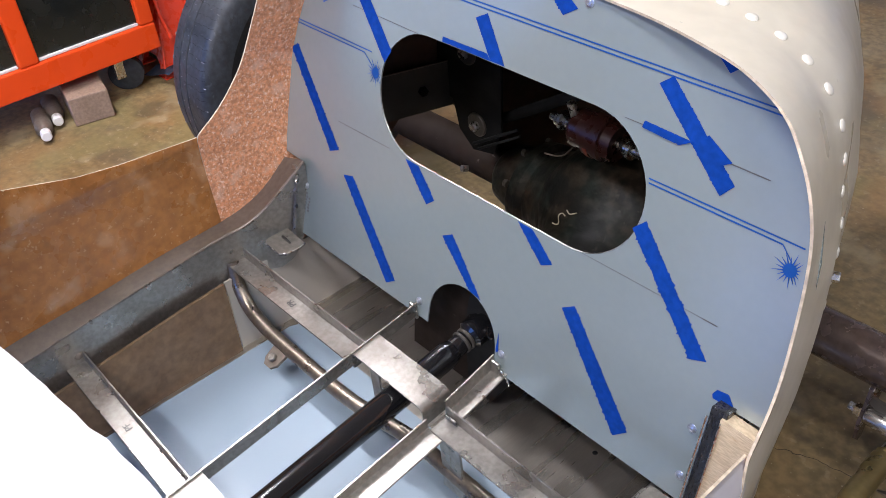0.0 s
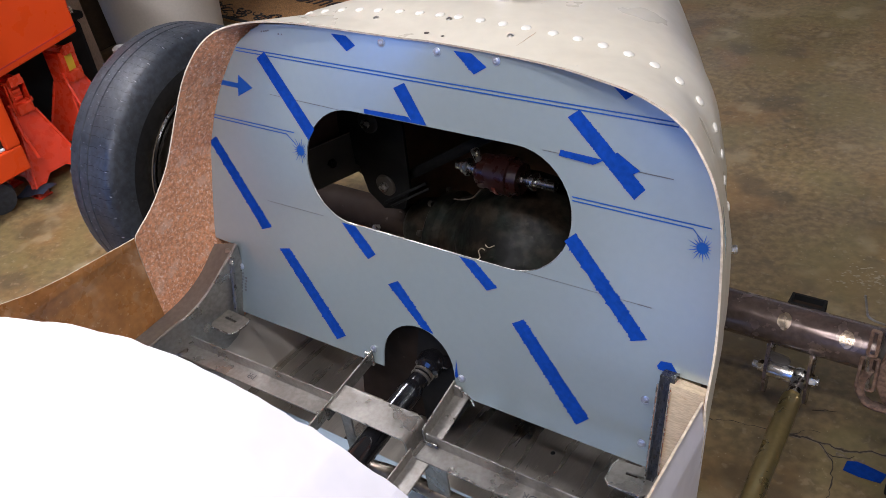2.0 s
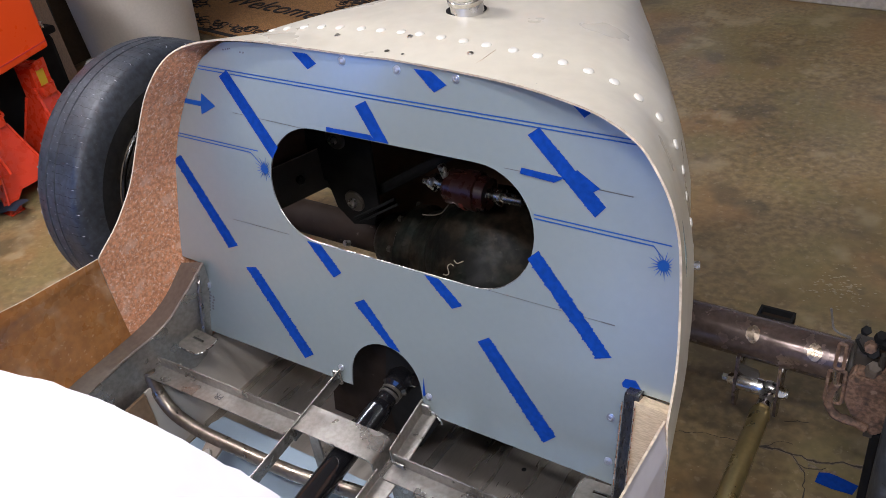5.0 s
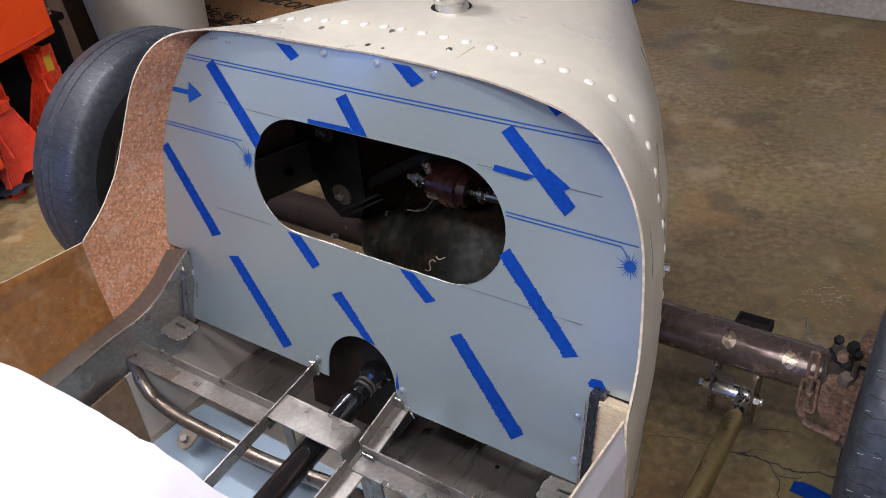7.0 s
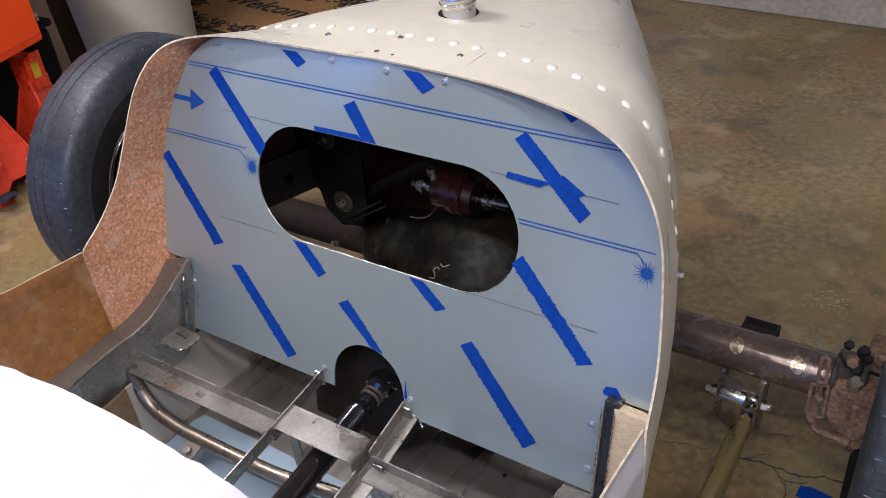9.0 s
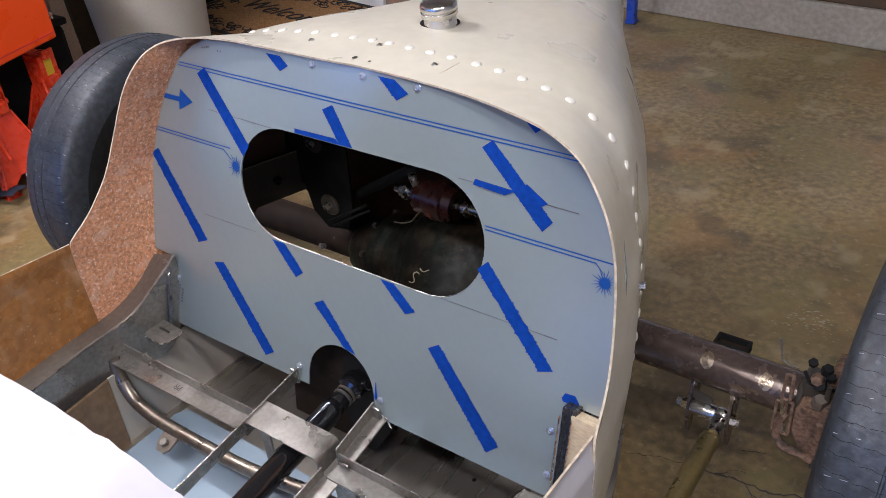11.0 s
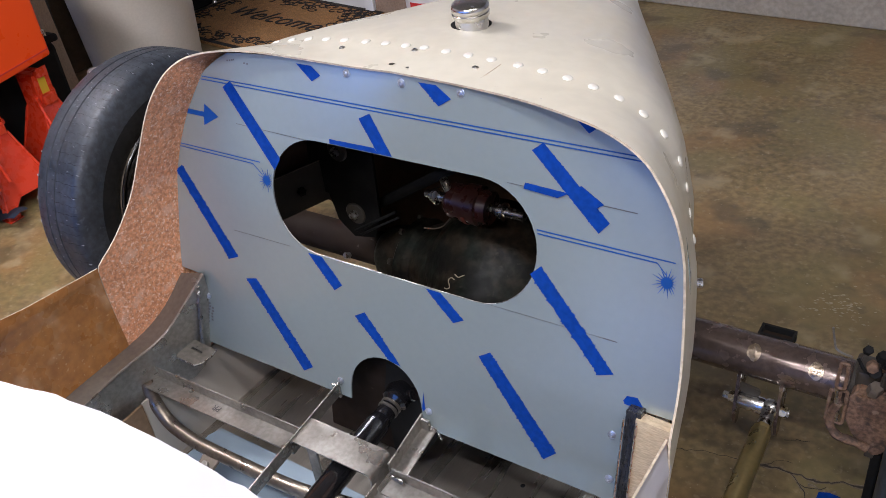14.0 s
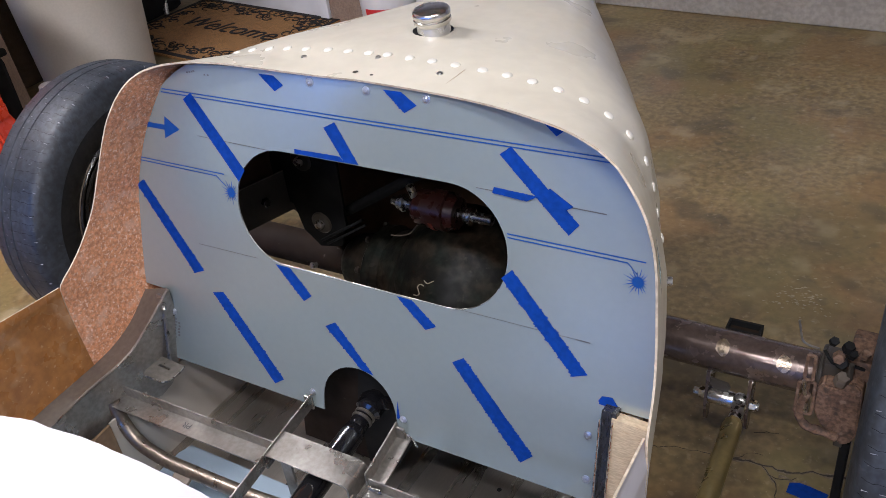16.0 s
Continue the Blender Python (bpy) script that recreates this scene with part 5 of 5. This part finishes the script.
part("locker_body", box((-2.2, 0.432, 0.372), (-1.75, 0.768, 1.05), 0.008, Matrix(((1, 0, 0, 0), (0, 1, 0, 0), (0, 0.11, 1, -0.06), (0, 0, 0, 1)))), "red", side)
part("fold_line", box((-1.752, 0.436, 0.392), (-1.7485, 0.764, 0.396), 0, Matrix(((1, 0, 0, 0), (0, 1, 0, 0), (0, 0.11, 1, -0.06), (0, 0, 0, 1)))), "redlabel", side)
part("hinge_pin", box((-1.756, 0.762, 0.455), (-1.744, 0.772, 0.475), 0.002), "zinc", side)


def jack_stand(x, y, turn, label):
    j = thing("jack_stand", "red steel jack stand on the concrete floor", "jack stand", "jack stands")
    b, t, h = 0.098, 0.032, 0.235
    slant = math.hypot(h, b - t)
    face = [(-b, 0), (-b + 0.036, 0), (-b + 0.044, 0.035), (-0.03, 0.055), (0.03, 0.055), (b - 0.044, 0.035), (b - 0.036, 0), (b, 0), (t, slant), (-t, slant)]
    for k in range(4):
        m = Matrix.Rotation(k * math.pi / 2, 4, "Z") @ Matrix(((0, -(b - t) / slant, h / slant, b - 0.003), (1, 0, 0, 0), (0, h / slant, (b - t) / slant, 0), (0, 0, 0, 1)))
        part("base_side", prism(bmesh.new(), face, 0.003, m), "jackred", j)
        part("base_fold", sweep(bmesh.new(), [Matrix.Rotation(k * math.pi / 2, 4, "Z") @ Vector(p) for p in ((b, b, 0.006), (t, t, h))], 0.0045, 8), "jackred", j, smooth=True)
        part("foot_pad", box((-0.024, -0.024, 0), (0.024, 0.024, 0.005), 0.002, Matrix.Rotation(k * math.pi / 2, 4, "Z") @ Matrix.Translation((b - 0.02, b - 0.02, 0))), "jackred", j)
    for sy in (-1, 1):
        part("collar_cheek", box((-0.034, sy * 0.03 - 0.002, 0.2), (0.034, sy * 0.03 + 0.002, 0.335), 0.0015), "jackred", j)
    part("collar_back", box((-0.036, -0.03, 0.2), (-0.031, 0.03, 0.335), 0.0015), "jackred", j)
    part("post", box((-0.022, -0.018, 0.16), (0.022, 0.018, 0.325), 0.004), "jackred", j)
    for k in range(5):
        part("ratchet_tooth", box((0.022, -0.014, 0.21 + 0.022 * k), (0.03, 0.014, 0.222 + 0.022 * k), 0.003), "jackred", j)
    saddle = [(-0.05, 0.0), (0.05, 0.0), (0.05, 0.03), (0.025, 0.01), (-0.025, 0.01), (-0.05, 0.03)]
    part("saddle", prism(bmesh.new(), saddle, 0.04, Matrix(((1, 0, 0, 0), (0, 0, 1, -0.02), (0, 1, 0, 0.325), (0, 0, 0, 1)))), "jackred", j)
    part("pivot_pin", sweep(bmesh.new(), [(0.02, -0.04, 0.262), (0.02, 0.04, 0.262)], 0.009, 12), "jackred", j, smooth=True)
    part("pawl", box((0.012, -0.026, 0.235), (0.05, 0.026, 0.27), 0.006), "jackred", j)
    part("handle", sweep(bmesh.new(), rounded([(0.03, -0.036, 0.262), (0.05, -0.05, 0.25), (0.075, -0.055, 0.19), (0.1, -0.05, 0.12)], 0.02), 0.006, 10), "jackred", j, smooth=True)
    if label:
        part("warning_label", box((0.0345, -0.014, 0.262), (0.0355, 0.014, 0.328)), "yellow", j, "yellow warning label")
        part("label_plate", box((0.03, -0.03, 0.2), (0.0345, 0.03, 0.335), 0.001), "jackred", j)
    j.matrix_world = pose(x, y, 0, 0, 0, turn)
    return j


jack_stand(-1.805, 0.525, 0, False)
jack_stand(-1.86, 0.745, 8, True)
blockw = thing("timber_block", "rough grey-brown timber block under the cabinet", "wood block")
part("timber", put(box((-0.1, -0.055, 0.0), (0.1, 0.055, 0.085), 0.004), pose(-1.73, 0.185, 0, 0, 0, -12)), "greywood", blockw)
for x, y, turn in ((-1.64, 0.025, -14), (-1.70, 0.082, -12)):
    bottle = thing("bottle", "small white-capped plastic bottle lying on the floor", "bottle", "bottles")
    mm = pose(x, y, 0.024, 0, 90, turn)
    part("bottle_body", lathe(bmesh.new(), [(0, -0.12), (0.022, -0.12), (0.024, -0.115), (0.024, -0.02), (0.012, 0.0)], mm, 24), "mill", bottle, smooth=True)
    part("bottle_cap", lathe(bmesh.new(), [(0.0135, 0.0), (0.0145, 0.003), (0.0145, 0.028), (0.012, 0.031), (0, 0.031)], mm, 20), "plastic", bottle, "white cap", smooth=True)
# matt black box added to give the shadow between jack stands and locker
dark = thing("shade_box", "black box added for the shadow behind the jack stands", "box")
part("shade_box_body", box((-2.3, 0.44, 0.0), (-1.96, 0.92, 0.36), 0.02), "matte", dark)
part("shade_box_top", box((-2.31, 0.43, 0.36), (-1.95, 0.93, 0.385), 0.008), "matte", dark)
blanket = thing("blue_tarp", "dark blue folded cloth on the floor by the tyre", "cloth")
bm = bmesh.new()
bmesh.ops.create_grid(bm, x_segments=16, y_segments=10, size=0.5, matrix=Matrix.Diagonal((0.13, 0.06, 1, 1)))
for v in bm.verts:
    v.co.z = 0.03 + 0.03 * noise.noise(v.co * 9) - 0.02 * min(1, (abs(v.co.x) * 7) ** 4)
part("cloth", put(bm, pose(-1.72, 0.43, 0.0, 0, 0, 12)), "tarp", blanket, smooth=True)

# added dark block that fills the dark gap between locker and bin
cup = thing("dark_gap_block", "tall dark block added for the dark gap beside the bin", "cupboard")
part("carcass", box((-2.75, 0.62, 0.0), (-2.42, 1.22, 1.5), 0.01), "dark", cup)
part("gap_block_front", box((-2.42, 0.63, 0.05), (-2.402, 1.21, 1.48), 0.004), "dark", cup)
plank = thing("leaning_board", "narrow brown timber board standing by the locker", "board")
part("board", put(box((-0.012, -0.05, 0), (0.012, 0.05, 1.4), 0.002), pose(-2.2, 1.06, 0, 0, -3, 30)), "greywood", plank)

bin_t = thing("waste_bin", "tall off-white tapered plastic bin", "bin")
part("bin_rim", lathe(bmesh.new(), [(0.272, 0.835), (0.282, 0.838), (0.284, 0.86), (0.278, 0.866), (0.266, 0.862)], pose(-2.275, 1.475, 0), 64), "white", bin_t, "rolled rim", smooth=True)
part("bin_shell", lathe(bmesh.new(), [(0, 0.0), (0.203, 0.0), (0.213, 0.01), (0.271, 0.85), (0.278, 0.86), (0.264, 0.86), (0.203, 0.03), (0, 0.03)], pose(-2.275, 1.475, 0), 64), "white", bin_t, smooth=True)
knob = thing("white_jug_cap", "small white plastic cap on a jug behind the tyre", "jug")
part("jug", lathe(bmesh.new(), [(0, 0), (0.07, 0), (0.075, 0.01), (0.075, 0.16), (0.03, 0.21), (0.02, 0.215)], pose(-1.895, 0.981, 0), 28), "white", knob, smooth=True)
part("jug_cap", lathe(bmesh.new(), [(0.024, 0.215), (0.026, 0.218), (0.026, 0.24), (0.02, 0.245), (0, 0.245)], pose(-1.895, 0.981, 0), 20), "plastic", knob, smooth=True)

store = thing("storage_cabinet", "dark brown timber storage cabinet behind the bin", "cabinet")
part("carcass", box((-3.3, 1.27, 0.0), (-2.56, 1.8, 1.5), 0.01), "sill", store)
for x0, x1 in ((-3.29, -2.935), (-2.925, -2.57)):
    part("cabinet_door", box((x0, 1.252, 0.06), (x1, 1.27, 1.48), 0.004), "sill", store)
bag = thing("black_bag", "slumped black cloth bag on the floor by the mat", "bag")
bm = box((-2.86, 2.0, 0), (-2.6, 2.3, 0.3), 0.05)
for v in bm.verts:
    v.co += Vector((noise.noise(v.co * 9), noise.noise(v.co * 9 + Vector((4, 0, 0))), 0)) * 0.03 * (v.co.z > 0.02)
part("cloth", bm, "matte", bag, smooth=True)

# ---- door mat ----
MAT = pose(-2.15, 2.045, 0, 0, 0, -7)
mat_t = thing("door_mat", "brown coir door mat with black scroll border and welcome lettering", "door mat")
part("mat_base", put(box((-0.45, -0.3, 0), (0.45, 0.3, 0.014), 0.004), MAT), "mat", mat_t)
part("mat_border", prism(bmesh.new(), [(-0.448, -0.298), (0.448, -0.298), (0.448, 0.298), (-0.448, 0.298)], 0.0012, MAT @ pose(0, 0, 0.0142), [[(-0.425, -0.275), (0.425, -0.275), (0.425, 0.275), (-0.425, 0.275)]]), "matblack", mat_t, "black printed edge")
word = text_bm("Welcome", 0.15, 0.001)
part("lettering", put(word, MAT @ pose(0.03, 0.03, 0.0165) @ Matrix(((1, 0.28, 0, 0), (0, 1, 0, 0), (0, 0, 1, 0), (0, 0, 0, 1)))), "matblack", mat_t, "black script lettering")
for k in range(150):
    t = k / 150 * 2.88
    if t < 0.9:
        x, y = -0.45 + t, -0.225
    elif t < 1.44:
        x, y = 0.37, -0.27 + (t - 0.9)
    elif t < 2.34:
        x, y = 0.45 - (t - 1.44), 0.225
    else:
        x, y = -0.37, 0.27 - (t - 2.34)
    x = min(max(x + random.uniform(-0.045, 0.045), -0.42), 0.42)
    y = min(max(y + random.uniform(-0.04, 0.04), -0.272), 0.272)
    a0, turn = random.uniform(0, 6.28), random.choice((-1, 1))
    curl = [MAT @ Vector((x + (0.006 + 0.0034 * q) * math.cos(a0 + turn * q * 0.6), y + (0.006 + 0.0034 * q) * 0.8 * math.sin(a0 + turn * q * 0.6), 0.0145)) for q in range(10)]
    part("scroll", sweep(bmesh.new(), curl, [0.0022 + 0.0014 * math.sin(q * 0.35) for q in range(10)], 5), "matblack", mat_t)

# ---- far wall corner ----
step = thing("door_step", "white painted timber step and post by the door", "step")
STEP_AT = pose(-1.77, 2.325, 0, 0, 0, -6)
part("step_box", put(box((-0.95, 0.0, 0), (0, 0.3, 0.16), 0.004), STEP_AT), "plastic", step)
part("step_post", put(box((0.0, -0.04, 0), (0.05, 0.02, 0.75), 0.003), STEP_AT), "plastic", step)
slab = thing("standing_board", "dark grey-brown timber board standing beside the step", "board")
part("board", put(box((0.056, -0.03, 0), (0.27, 0.0, 0.7), 0.003), STEP_AT), "greywood", slab)
for x, y in ((-1.34, 2.2), (-1.11, 2.26)):
    pail = thing("paint_bucket", "white plastic bucket with a red label by the wall", "bucket", "buckets")
    part("bucket", lathe(bmesh.new(), [(0, 0), (0.1, 0), (0.105, 0.01), (0.12, 0.26), (0.125, 0.265), (0.12, 0.285), (0, 0.29)], pose(x, y, 0), 40), "plastic", pail, smooth=True)
    bm = lathe(bmesh.new(), [(0.1125, 0.07), (0.1165, 0.15)], pose(x, y, 0), 40)
    bmesh.ops.delete(bm, geom=[v for v in bm.verts if (v.co.x - x) * 0.3 - (v.co.y - y) < 0.095], context="VERTS")
    part("label", bm, "redlabel", pail, "red paper label")
chair = thing("folding_chair", "folding chair with pale metal legs and black seat", "chair")
for a, b in (((-2.60, 2.16, 0), (-2.78, 2.4, 0.6)), ((-2.76, 2.3, 0), (-2.6, 2.2, 0.45)), ((-2.9, 2.05, 0), (-2.95, 2.3, 0.6))):
    part("leg", sweep(bmesh.new(), [a, b], 0.012, 12), "zinc", chair, smooth=True)
part("seat", put(box((-0.2, -0.2, 0), (0.2, 0.2, 0.03), 0.01), pose(-2.8, 2.28, 0.42, 0, 0, 30)), "rim", chair)
post = thing("blue_stand", "blue painted steel stand leg by the far wall", "stand")
part("leg", box((-0.70, 2.575, 0), (-0.665, 2.61, 0.7), 0.004), "blue", post)
part("foot", box((-0.704, 2.571, 0), (-0.661, 2.614, 0.012), 0.003), "blue", post)
# ---- floor marks ----
crack = thing("floor_crack", "dark branching crack with spalled edges in the concrete", "crack", kind="structure")


def crack_line(pts, width, parent, name="crack_line", mat="crack", lift=0.0012):
    fine = []
    for a, b in zip(pts, pts[1:]):
        a, b = Vector((*a, 0)), Vector((*b, 0))
        n = max(2, int((b - a).length / 0.007))
        for k in range(n):
            p = a + (b - a) * k / n
            fine.append(p + Vector((noise.noise(p * 60), noise.noise(p * 60 + Vector((9, 0, 0))), 0)) * 0.008)
    rows = [[], []]
    for i, p in enumerate(fine):
        d = fine[min(i + 1, len(fine) - 1)] - fine[max(i - 1, 0)]
        s = Vector((-d.y, d.x, 0)).normalized() * width * (0.5 + abs(noise.noise(p * 35)) * 1.6)
        rows[0].append(p + s + Vector((0, 0, lift)))
        rows[1].append(p - s + Vector((0, 0, lift)))
    part(name, grid(bmesh.new(), rows), mat, parent)


MAIN = [(0.30, 0.455), (0.349, 0.470), (0.382, 0.482), (0.448, 0.489), (0.5, 0.5), (0.527, 0.499), (0.573, 0.501), (0.591, 0.503), (0.62, 0.522), (0.70, 0.53)]
SIDE = [(0.527, 0.499), (0.544, 0.481), (0.562, 0.464), (0.569, 0.423), (0.575, 0.36)]
crack_line(MAIN[3:], 0.005, crack, "spalled_edge", "spall", 0.0008)
crack_line(SIDE[:3], 0.004, crack, "spalled_edge", "spall", 0.0007)
crack_line([(0.56, 0.488), (0.585, 0.483), (0.61, 0.497)], 0.005, crack, "spalled_edge", "spall", 0.0007)
crack_line(MAIN[3:], 0.0021, crack)
crack_line(MAIN[:4], 0.0008, crack)
crack_line(SIDE, 0.0011, crack)
crack_line([(0.544, 0.481), (0.575, 0.482), (0.591, 0.503)], 0.0012, crack)
crack_line([(0.481, 0.497), (0.50, 0.52), (0.53, 0.525)], 0.0006, crack)
crack_line([(0.50, 0.575), (0.52, 0.583), (0.545, 0.588)], 0.001, crack)
ft = thing("floor_tape", "scrap of blue tape stuck to the concrete", "tape")
part("tape_scrap", prism(bmesh.new(), [(0.58, 0.478), (0.579, 0.455), (0.605, 0.452), (0.639, 0.454), (0.644, 0.477), (0.61, 0.483), (0.595, 0.484)], 0.001, pose(0, 0, 0.0015)), "tape", ft)
scuffs = thing("floor_scuffs", "pale scraped patch on the concrete", "scuff", kind="stuff")
bm = bmesh.new()
for k in range(90):
    x, y = random.gauss(0.495, 0.03), random.gauss(1.01, 0.028)
    r = random.uniform(0.0006, 0.0022)
    prism(bm, [(x - r * 2, y), (x, y - r), (x + r * 2, y + r * 0.3), (x, y + r)], 0.0006, pose(0, 0, 0.0006))
part("scuff", bm, "scuffed", scuffs)
